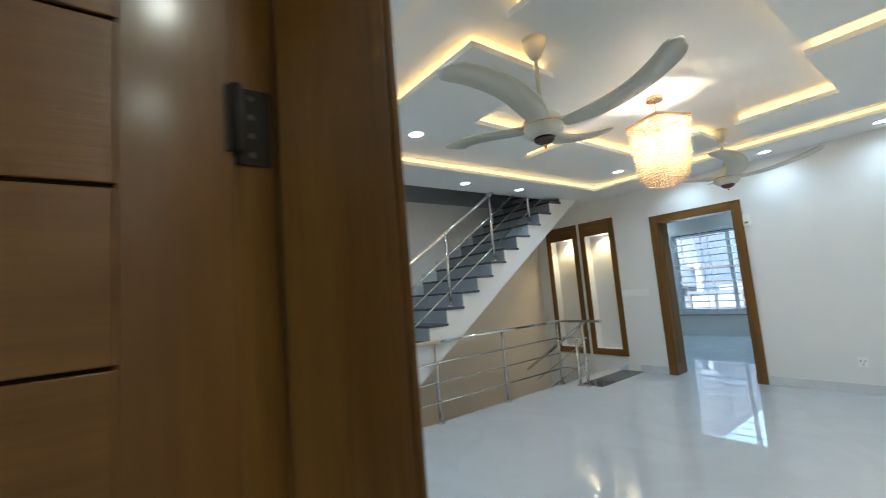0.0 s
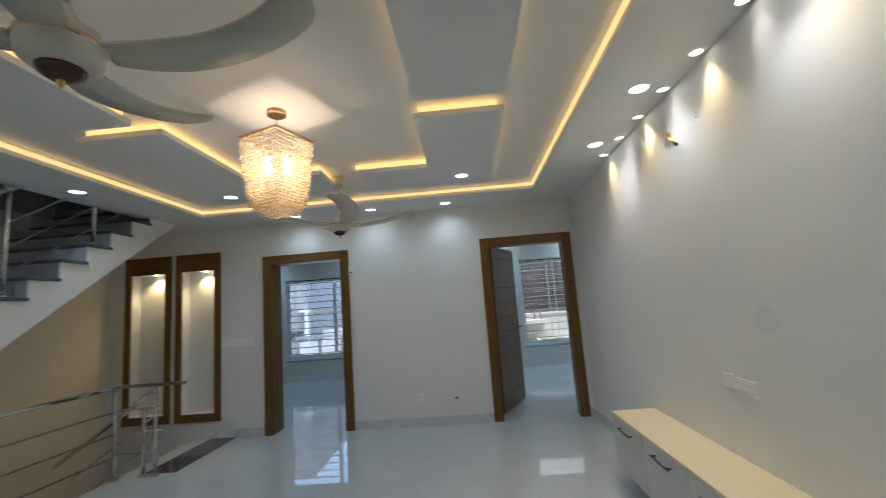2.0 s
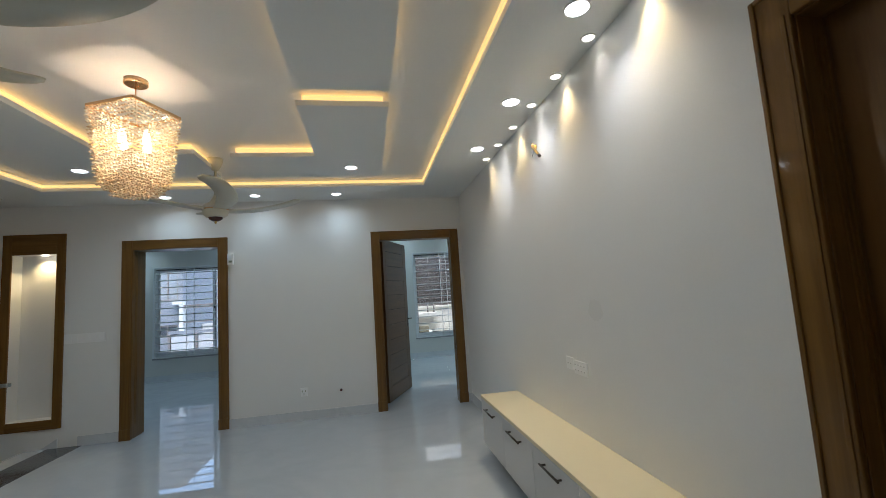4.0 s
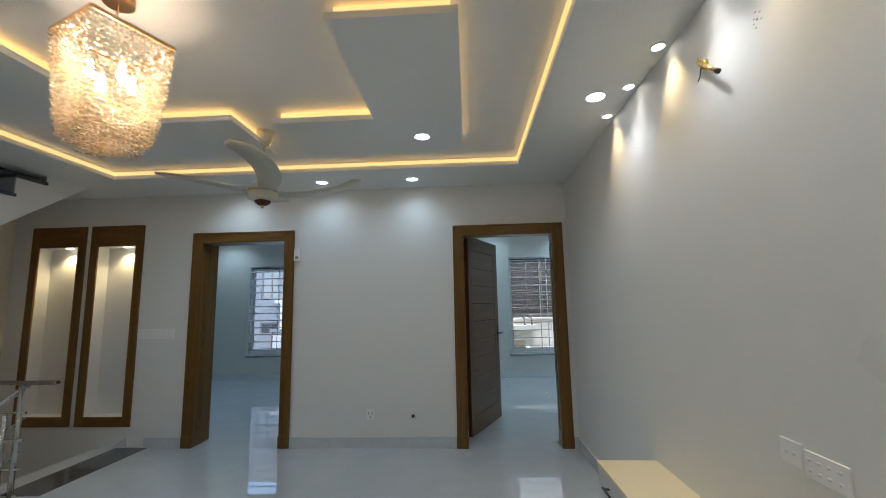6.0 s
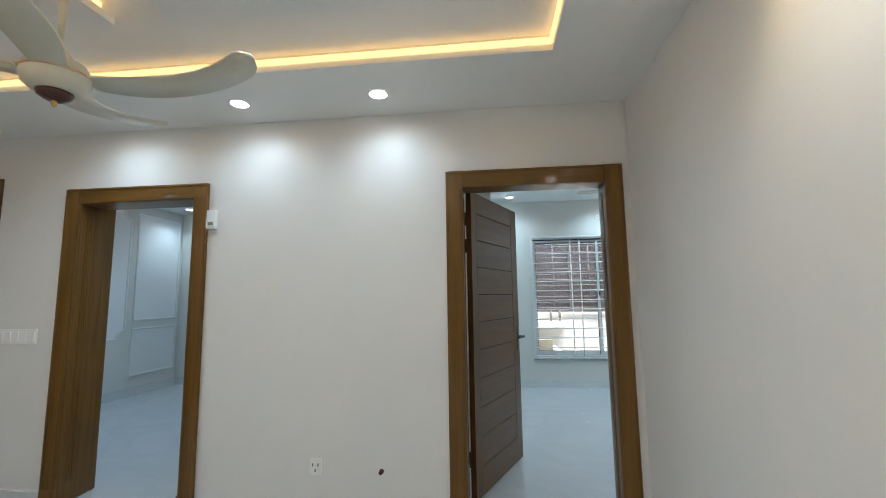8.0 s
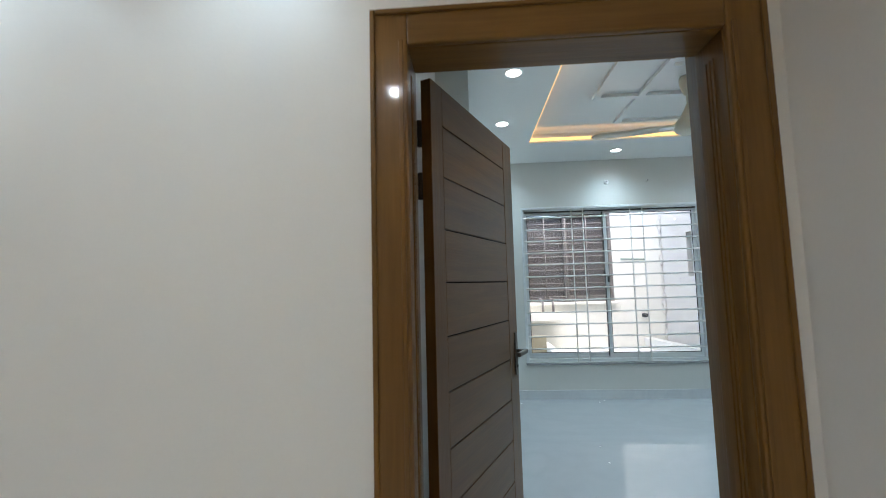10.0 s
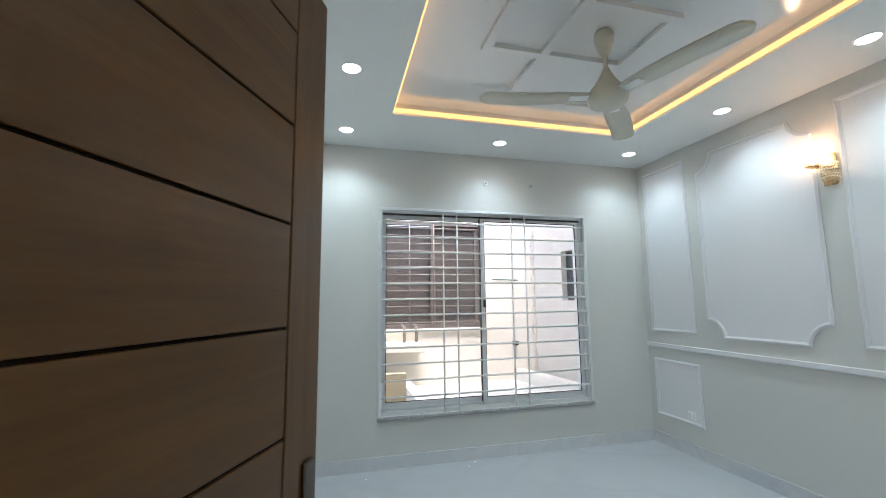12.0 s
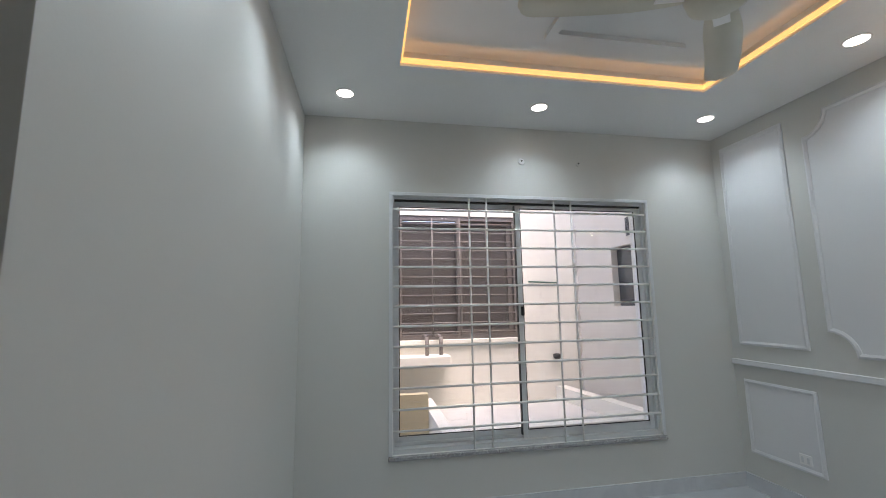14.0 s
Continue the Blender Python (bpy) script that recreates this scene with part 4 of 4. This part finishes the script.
# ---- chandelier ----
def chandelier(x, y, turn):
    t = thing("chandelier", "square crystal bead chandelier with a rose gold frame, lit", "chandelier", pose(x, y, HU, 0, 0, turn))
    part("ceiling_rose", lathe_bm([(0.056, -0.030), (0.062, -0.026), (0.062, 0.0)], 32), GOLDM, t, "rose gold ceiling plate")
    bm = tube_bm((0, 0, -0.16), (0, 0, -0.03), 0.003, sides=8)
    s = 0.158
    for a, b in ((1, 1), (-1, 1), (-1, -1), (1, -1)):
        add_tube(bm, (0, 0, -0.15), (a * s, b * s, -0.195), 0.0011, sides=5)
    part("suspension", bm, GOLDM, t)
    f = part("frame", boxes_bm([(-s, s, s - 0.006, s + 0.006, -0.205, -0.188), (-s, s, -s - 0.006, -s + 0.006, -0.205, -0.188), (-s - 0.006, -s + 0.006, -s, s, -0.205, -0.188), (s - 0.006, s + 0.006, -s, s, -0.205, -0.188)], 0.002), GOLDM, t, "rose gold square frame")
    rng = random.Random(4)
    bm = bmesh.new()
    def bead(px, py, pz, r):
        top, bot = bm.verts.new((px, py, pz + r * 0.75)), bm.verts.new((px, py, pz - r * 0.75))
        a0 = rng.random() * 1.5
        ring = [bm.verts.new((px + r * 1.15 * math.cos(a0 + q * math.pi / 2.5), py + r * math.sin(a0 + q * math.pi / 2.5), pz + r * rng.uniform(-0.15, 0.15))) for q in range(5)]
        for q in range(5):
            bm.faces.new((top, ring[q], ring[(q + 1) % 5]))
            bm.faces.new((bot, ring[(q + 1) % 5], ring[q]))
    n = 15
    for side in range(4):
        for i in range(n):
            u = -1 + 2 * i / n
            length = 0.42 + 0.09 * (1 - abs(u) ** 2)
            rows = int(length / 0.0205)
            for k in range(rows):
                v = k / 24
                shrink = 1 - 0.25 * v
                off = s * shrink + rng.uniform(-0.004, 0.004)
                px, py = u * s * shrink + rng.uniform(-0.003, 0.003), -off
                c, d = math.cos(side * math.pi / 2), math.sin(side * math.pi / 2)
                bead(c * px - d * py, d * px + c * py, -0.214 - 0.0205 * k + rng.uniform(-0.003, 0.003), 0.0098)
    for i in range(9):
        for j in range(9):
            px, py = (-1 + 2 * i / 8) * s * 0.74, (-1 + 2 * j / 8) * s * 0.74
            depth = 0.72 - 0.05 * (abs(px) + abs(py)) / s
            for k in range(6):
                bead(px + rng.uniform(-0.004, 0.004), py + rng.uniform(-0.004, 0.004), -depth + 0.019 * k, 0.0095)
    tagged(part("bead_curtain", bm, BEAD, t, "strings of cut crystal beads"), kind="stuff")
    for a, b in ((0.08, 0), (0, 0.08), (-0.08, 0), (0, -0.08)):
        bm = lathe_bm([(0.004, -0.055), (0.016, -0.045), (0.020, -0.02), (0.012, 0.01), (0.010, 0.03)], 16)
        bmesh.ops.translate(bm, verts=bm.verts, vec=(a, b, -0.36))
        bu = part("bulb", bm, BULB, t, "glowing warm bulb")
        part("holder", tube_bm((a, b, -0.33), (a * 1.95, b * 1.95, -0.198), 0.0028, sides=8), GOLDM, bu)
    d = bpy.data.lights.new("chandelier_light", "POINT")
    d.energy, d.color, d.shadow_soft_size = P_CHAND, (1.0, 0.74, 0.53), 0.014
    l = new("glow", d)
    l.parent, l.location = t, (0, 0, -0.36)
    return t


chandelier(-2.546, -2.79, -22)

# ---- lit niches in the far wall ----
def niche(x0, x1):
    t = thing("niche_frame", "dark wooden frame round a lit wall niche", "niche", pose(0, 0, 0), "wall niches")
    a, b = x0 - 0.088, x1 + 0.088
    part("stile", box_bm(a, x0, -0.02, 0, 0.21, 2.36, bevel=0.004), JAMB_WOOD, t)
    part("stile", box_bm(x1, b, -0.02, 0, 0.21, 2.36, bevel=0.004), JAMB_WOOD, t)
    part("top_rail", box_bm(x0, x1, -0.02, 0, 2.13, 2.36, bevel=0.004), JAMB_WOOD_X, t)
    part("bottom_rail", box_bm(x0, x1, -0.02, 0, 0.21, 0.31, bevel=0.004), JAMB_WOOD_X, t)
    lamp = part("spotlight", lathe_bm([(0.026, 2.122), (0.030, 2.124), (0.030, 2.129)], 16), LENS_WARM, t, "small warm spotlight")
    lamp.location = ((x0 + x1) / 2 + 0.05, 0.07, 0)
    d = bpy.data.lights.get("niche_beam") or spot_data("niche_beam", P_NICHE, (1.0, 0.75, 0.38), 120, 0.7, 0.012)
    l = new("beam", d)
    l.parent, l.location = t, ((x0 + x1) / 2 + 0.05, 0.07, 2.11)
    return t


niche(*N1)
niche(*N2)

# ---- staircase up, with its flight over the stairwell ----
SX0, SX1, RUN, RISE, SY = XL + 0.002, -4.985, 0.26, 0.175, -4.72
stair = thing("staircase", "blue-grey marble staircase with dark granite treads along the wall", "staircase", pose(0, 0, 0))
pts = [(-4.70, 0.0)]
for k in range(17):
    pts += [(SY + 0.02 + RUN * k, RISE * k), (SY + 0.02 + RUN * k, RISE * (k + 1) - 0.03)]
pts += [(SY + 0.02 + RUN * 17, RISE * 17 - 0.03), (SY + 0.02 + RUN * 17, 2.70), (-0.36, 2.70), (-4.19, 0.0)]
part("flight", prism_bm(pts[1:], "x", SX0, SX1), WALL, stair, "white plastered stair flight")
for k in range(16):
    y = SY + RUN * k
    z = RISE * (k + 1)
    bm = box_bm(SX0, SX1 + 0.022, y, y + RUN + 0.022, z - 0.029, z, bevel=0.006)
    part("tread", bm, GRANITE, stair, "dark granite tread")
    part("riser", box_bm(SX0, SX1 - 0.002, y + 0.012, y + 0.02, z - RISE + 0.001, z - 0.03), RISER_GREY, stair, "blue-grey marble riser")
    part("wall_skirt", box_bm(SX0, SX0 + 0.012, y, y + RUN, z, z + 0.13), SKIRT, stair)

# stair down, turning off under the flight
down = thing("lower_stairs", "dark granite steps leading down beside the niches", "staircase", pose(0, 0, 0))
part("landing_edge", box_bm(-4.76, -4.42, -1.11, -0.005, -0.139, 0.003, bevel=0.003), GRANITE, down, "dark granite landing strip")
for k in range(1, 6):
    x = -4.76 - 0.28 * (k - 1)
    part("tread", box_bm(x - 0.30, x, -1.11, -0.005, -RISE * k - 0.03, -RISE * k, bevel=0.004), GRANITE, down)
    part("riser", box_bm(x - 0.29, x - 0.012, -1.11, -0.005, -RISE * k - 0.9, -RISE * k - 0.031), RISER_GREY, down)
part("skirt", prism_bm([(-4.66, 0.10), (-4.66, 0.0), (-6.1, -0.9), (-6.1, -0.78)], "y", -0.013, -0.001), SKIRT, down)

# ---- railings ----
guard = thing("guard_rail", "polished steel guard rail along the stairwell edge", "railing", pose(-4.945, 0, 0))
def base_bm(x, y, z):
    bm = lathe_bm([(0.045, 0.0), (0.045, 0.010), (0.030, 0.022), (0.021, 0.03)], 20)
    bmesh.ops.translate(bm, verts=bm.verts, vec=(x, y, z))
    return bm
for y, film in ((-4.40, True), (-3.37, False), (-2.33, False), (-1.25, False)):
    p = part("post", tube_bm((0, y, 0), (0, y, 0.85), 0.019), CHROME_WARM if film else CHROME, guard, "film-wrapped post" if film else "")
    part("base_plate", base_bm(0, y, 0), CHROME, p)
part("top_rail", box_bm(-0.025, 0.025, -4.60, -1.2, 0.85, 0.885, bevel=0.008), CHROME, guard)
part("rail_film", box_bm(-0.027, 0.027, -4.58, -3.30, 0.848, 0.887, bevel=0.008), CHROME_WARM, guard, "brown protective film")
for z in (0.22, 0.43, 0.64):
    part("rod", tube_bm((0, -4.6, z), (0, -1.2, z), 0.010, sides=8), CHROME, guard)
    for y in (-3.37, -2.33, -1.25):
        part("clip", tube_bm((0, y, z - 0.014), (0, y, z + 0.014), 0.024), CHROME, guard)
part("return_rail", box_bm(0.026, 0.66, -1.20, -1.15, 0.85, 0.885, bevel=0.008), CHROME, guard)
for x in (0.24, 0.36):
    p = part("post", tube_bm((x, -1.175, 0), (x, -1.175, 0.85 if x > 0.3 else 0.62), 0.019), CHROME, guard)
    part("base_plate", base_bm(x, -1.175, 0), CHROME, p)
for z in (0.22, 0.43, 0.64):
    part("rod", tube_bm((0, -1.175, z), (0.42, -1.175, z), 0.010, sides=8), CHROME, guard)
part("falling_rail", tube_bm((0.37, -1.14, 0.84), (-0.72, -1.14, 0.12), 0.022), CHROME, guard)
for dz in (0.25, 0.5):
    part("falling_rod", tube_bm((0.37, -1.14, 0.84 - dz), (-0.55, -1.14, 0.235 - dz), 0.0075, sides=8), CHROME, guard)

hand = thing("stair_railing", "polished steel stair railing with a ball-topped newel", "railing", pose(-5.055, 0, 0))
newel = part("newel", box_bm(-0.03, 0.03, -4.61, -4.55, RISE, 1.17, bevel=0.004), CHROME_WARM, hand, "brown film-wrapped newel post")
part("collar", lathe_bm([(0.02, 1.17), (0.03, 1.175), (0.018, 1.19)], 16), CHROME, newel).location = (0, -4.58, 0)
part("ball", lathe_bm([(0.006, 1.187), (0.030, 1.197), (0.042, 1.225), (0.036, 1.25), (0.018, 1.265), (0.002, 1.268)], 24), CHROME, newel, "polished steel ball").location = (0, -4.58, 0)
part("base_plate", box_bm(-0.06, 0.06, -4.64, -4.52, RISE, RISE + 0.02, bevel=0.005), CHROME, newel)
SL = RISE / RUN
def on_slope(y, dz):
    return (0, y, RISE + dz + SL * (y + 4.58))
part("handrail", tube_bm(on_slope(-4.55, 0.88), on_slope(-1.30, 0.88), 0.024), CHROME, hand)
part("handrail_film", tube_bm(on_slope(-4.55, 0.88), on_slope(-3.05, 0.88), 0.0255), CHROME_WARM, hand, "brown protective film")
for dz in (0.24, 0.45, 0.66):
    part("rod", tube_bm(on_slope(-4.55, dz - 0.06), on_slope(-1.15, dz - 0.06), 0.0105, sides=8), CHROME, hand)
for k in (3, 6, 9, 12):
    y = SY + RUN * k + 0.15
    z = RISE * (k + 1)
    p = part("post", tube_bm((0, y, z), (0, y, on_slope(y, 0.88)[2]), 0.019), CHROME, hand)
    part("base_plate", base_bm(0, y, z), CHROME, p)
    part("cap", lathe_bm([(0.03, -0.02), (0.034, 0.0), (0.026, 0.028), (0.004, 0.034)], 16), CHROME, p).location = on_slope(y, 0.885)

# ---- low media cabinet on the long wall ----
cab = thing("media_cabinet", "low wall cabinet with a cream top and grey drawer fronts", "cabinet", pose(0, 0, 0))
CY_A, CY_B = -4.07, -1.785
part("carcass", box_bm(-0.315, -0.002, CY_A + 0.004, CY_B - 0.004, 0.11, 0.486, bevel=0.002), CAB_FRONT, cab)
part("top", box_bm(-0.338, -0.002, CY_A, CY_B, 0.487, 0.512, bevel=0.003), CAB_TOP, cab, "cream laminate top")
part("plinth", box_bm(-0.20, -0.004, CY_A + 0.03, CY_B - 0.10, 0.0, 0.11), DARK_STEEL, cab, "dark recessed plinth")
for k in range(4):
    y1 = CY_B - 0.571 * k - 0.002
    dr = part("drawer_front", box_bm(-0.334, -0.316, y1 - 0.567, y1, 0.112, 0.482, bevel=0.002), CAB_FRONT, cab)
    yc = y1 - 0.285
    bm = tube_bm((-0.362, yc - 0.12, 0.430), (-0.362, yc + 0.12, 0.430), 0.0065, sides=10)
    for d in (-0.10, 0.10):
        add_tube(bm, (-0.334, yc + d, 0.430), (-0.362, yc + d, 0.430), 0.0055, sides=10)
    part("handle", bm, DARK_STEEL, dr, "dark bronze bar handle")

# ---- wall fittings ----
def plate(name, label, category, x0, x1, y0, y1, z0, z1, slots, bar_axis="x", material=PLASTIC):
    t = thing(name, label, category, pose((x0 + x1) / 2, (y0 + y1) / 2, (z0 + z1) / 2))
    hx, hy, hz = (x1 - x0) / 2, (y1 - y0) / 2, (z1 - z0) / 2
    part("plate", box_bm(-hx, hx, -hy, hy, -hz, hz, bevel=0.002), material, t)
    for u, w, s, q, m in slots:
        if bar_axis == "x":
            part("key", box_bm(u - w, u + w, -hy - 0.003, -hy + 0.001, s - q, s + q, bevel=0.001), m, t)
        else:
            part("key", box_bm(-hx - 0.003, -hx + 0.001, u - w, u + w, s - q, s + q, bevel=0.001), m, t)
    return t


plate("wall_socket", "white wall socket above the skirting", "socket", -2.115, -2.035, -0.009, -0.001, 0.275, 0.375, [(-0.018, 0.004, 0.012, 0.010, GREY_PLATE), (0.018, 0.004, 0.012, 0.010, GREY_PLATE), (0, 0.004, -0.022, 0.010, GREY_PLATE)])
plate("switch_panel", "long white switch panel between niche and door", "switch", -4.62, -4.21, -0.011, -0.001, 1.11, 1.215, [(-0.16 + 0.065 * k, 0.026, 0, 0.036, PLASTIC) for k in range(6)])
plate("door_chime", "small white box beside the door frame", "intercom", -2.91, -2.845, -0.032, -0.001, 1.91, 2.045, [(0, 0.018, 0.03, 0.02, PLASTIC), (0, 0.02, -0.03, 0.012, GREY_PLATE)])
plate("wall_socket", "white double wall socket above the cabinet", "socket", -0.009, -0.001, -2.902, -2.812, 0.872, 0.95, [(-0.016, 0.005, 0.0, 0.004, CAB_FRONT), (0.016, 0.005, 0.0, 0.004, CAB_FRONT)], "y")
plate("wall_socket", "long white socket strip above the cabinet", "socket", -0.009, -0.001, -3.07, -2.914, 0.857, 0.94, [(-0.054 + 0.036 * (k // 2) + 0.004, 0.005, 0.016 * (1 if k % 2 else -1), 0.004, CAB_FRONT) for k in range(8)], "y")
plate("wall_socket", "white socket on the low bedroom panel", "socket", BX1 - 0.014, BX1 - 0.0045, 3.485, 3.57, 0.335, 0.405, [(-0.02, 0.008, 0, 0.02, ALU), (0.02, 0.008, 0, 0.02, ALU)], "y")
tagged(part("pipe_stub", tube_bm((-1.637, -0.03, 0.308), (-1.637, 0.02, 0.308), 0.013, 0.017), FAN_DARK), "dark red capped pipe stub in the wall", "pipe")
plate("wall_switch", "white switch beside the stairs", "switch", XL + 0.001, XL + 0.010, -4.88, -4.80, 1.09, 1.18, [(0, 0.02, 0, 0.02, PLASTIC)], "y")
t = thing("distribution_box", "olive grey metal distribution box on the stair wall", "fuse box", pose(XL, -5.24, 1.565))
part("cover", box_bm(0, 0.03, -0.21, 0.21, -0.235, 0.235, bevel=0.006), GREY_PLATE, t)
part("latch", box_bm(0.03, 0.038, 0.15, 0.17, -0.03, 0.03, bevel=0.003), BRASS, t)

# brass bracket on the washed wall
t = thing("wall_bracket", "brass wall bracket with a short bent arm", "wall lamp", pose(0, -2.625, 2.420))
part("rose", tube_bm((-0.001, 0, 0.0), (-0.016, 0, 0.0), 0.022, 0.016, 16), BRASS, t)
bm = tube_bm((-0.010, 0, 0), (-0.030, -0.012, 0.0), 0.009)
add_tube(bm, (-0.030, -0.004, 0.006), (-0.040, -0.125, -0.100), 0.010, 0.008)
add_tube(bm, (-0.024, 0.0, 0.030), (-0.024, 0.0, -0.006), 0.006, 0.008)
part("arm", bm, BRASS, t)
part("tip", tube_bm((-0.040, -0.123, -0.098), (-0.041, -0.143, -0.114), 0.010, 0.011), DARK_STEEL, t, "dark socket end")
bm = tube_bm((-0.018, 0.006, -0.010), (-0.020, 0.014, -0.046), 0.0025, sides=8)
add_tube(bm, (-0.020, 0.014, -0.045), (-0.020, 0.034, -0.062), 0.0025, 0.002, 8)
part("wire", bm, DARK_STEEL, t, "loose dark wire end")
t = thing("drill_marks", "cluster of small dark drill holes in the washed wall", "wall mark", pose(0, -2.945, 2.395))
for u, v, r in ((0, 0, 0.004), (0.014, 0.010, 0.003), (-0.016, 0.018, 0.0025), (0.010, -0.026, 0.003), (-0.020, -0.010, 0.0025), (0.004, 0.030, 0.003), (0.018, -0.008, 0.002)):
    part("hole", tube_bm((-0.0005, u, v), (-0.0015, u, v), r, None, 8), DARK_STEEL, t)
for x, r in ((0.824, 0.028), (1.328, 0.02)):
    t = thing("wall_hook", "small round hook plate above the window", "hook", pose(x, BY, 2.65))
    part("disc", tube_bm((0, -0.001, 0), (0, -0.006, 0), r, r * 0.9, 16), PLASTIC if r > 0.025 else GREIGE, t)
    part("hook", tube_bm((0, -0.004, 0.004), (0, -0.016, 0.004), 0.006, None, 8), BLACK, t)

# rubbed grey patch on the long wall
t = thing("wall_mark", "faint grey rubbed patch on the white wall", "wall mark", pose(-0.0005, -3.22, 1.255))
part("patch", prism_bm([(0.075 * math.cos(q * math.pi / 12) * (1 + 0.12 * math.sin(5 * q)), 0.06 * math.sin(q * math.pi / 12) * (1 + 0.10 * math.cos(3 * q))) for q in range(24)], "x", -0.001, 0.0), SMUDGE, t)

# crumbs of plaster left on the bedroom floor
rng = random.Random(12)
for x, y in ((0.55, 3.90), (0.15, 2.56), (0.12, 2.24), (-0.36, 3.86), (0.63, 3.98)):
    bm = bmesh.new()
    bmesh.ops.create_icosphere(bm, subdivisions=1, radius=0.011)
    for v in bm.verts:
        v.co *= rng.uniform(0.6, 1.25)
        v.co.z = max(-0.004, v.co.z * 0.5)
    c = tagged(part("plaster_chip", bm, PLASTIC), "small white crumb of plaster on the floor", "debris", "plaster crumbs")
    c.location = (x, y, 0.004)

# bedroom wall lamps with two crystal cups
def wall_lamp(m, label):
    t = thing("wall_lamp", label, "wall lamp", m, "crystal wall lamps")
    part("back_plate", box_bm(-0.018, -0.001, -0.045, 0.045, -0.16, 0.06, bevel=0.008), GOLDM, t, "rose gold back plate")
    for dy, dz, lit in ((0.05, 0.05, True), (-0.045, -0.07, False)):
        part("arm", tube_bm((-0.012, dy * 0.4, dz - 0.09), (-0.085, dy, dz - 0.075), 0.007), GOLDM, t)
        cup = part("cup", lathe_bm([(0.012, -0.085), (0.042, -0.075), (0.046, -0.068), (0.020, -0.064)], 20), GOLDM, t)
        cup.location = (-0.085, dy, dz)
        rng = random.Random(7 if lit else 8)
        bm = bmesh.new()
        for k in range(6):
            for j in range(16):
                a = 2 * math.pi * (j + 0.5 * (k % 2)) / 16
                bmesh.ops.create_icosphere(bm, subdivisions=1, radius=0.0085, matrix=Matrix.Translation((0.044 * math.cos(a), 0.044 * math.sin(a), -0.058 + 0.019 * k)))
        sh = part("bead_ring", bm, BEAD, t, "ring of cut crystal beads")
        sh.location = (-0.085, dy, dz)
        if lit:
            b = part("bulb", lathe_bm([(0.006, -0.055), (0.015, -0.03), (0.017, 0.0), (0.004, 0.02)], 14), BULB, t, "glowing warm bulb")
            b.location = (-0.085, dy, dz)
            d = bpy.data.lights.new("wall_lamp_light", "POINT")
            d.energy, d.color, d.shadow_soft_size = P_SCONCE, (1.0, 0.62, 0.36), 0.012
            l = new("glow", d)
            l.parent, l.location = t, (-0.085, dy, dz + 0.01)
    return t


wall_lamp(pose(BX1, 2.181, 2.388), "gilt wall lamp with two crystal cups, lit")
wall_lamp(pose(QX0, 2.42, 2.37, 0, 0, 180), "gilt wall lamp with crystal cups in the second bedroom")
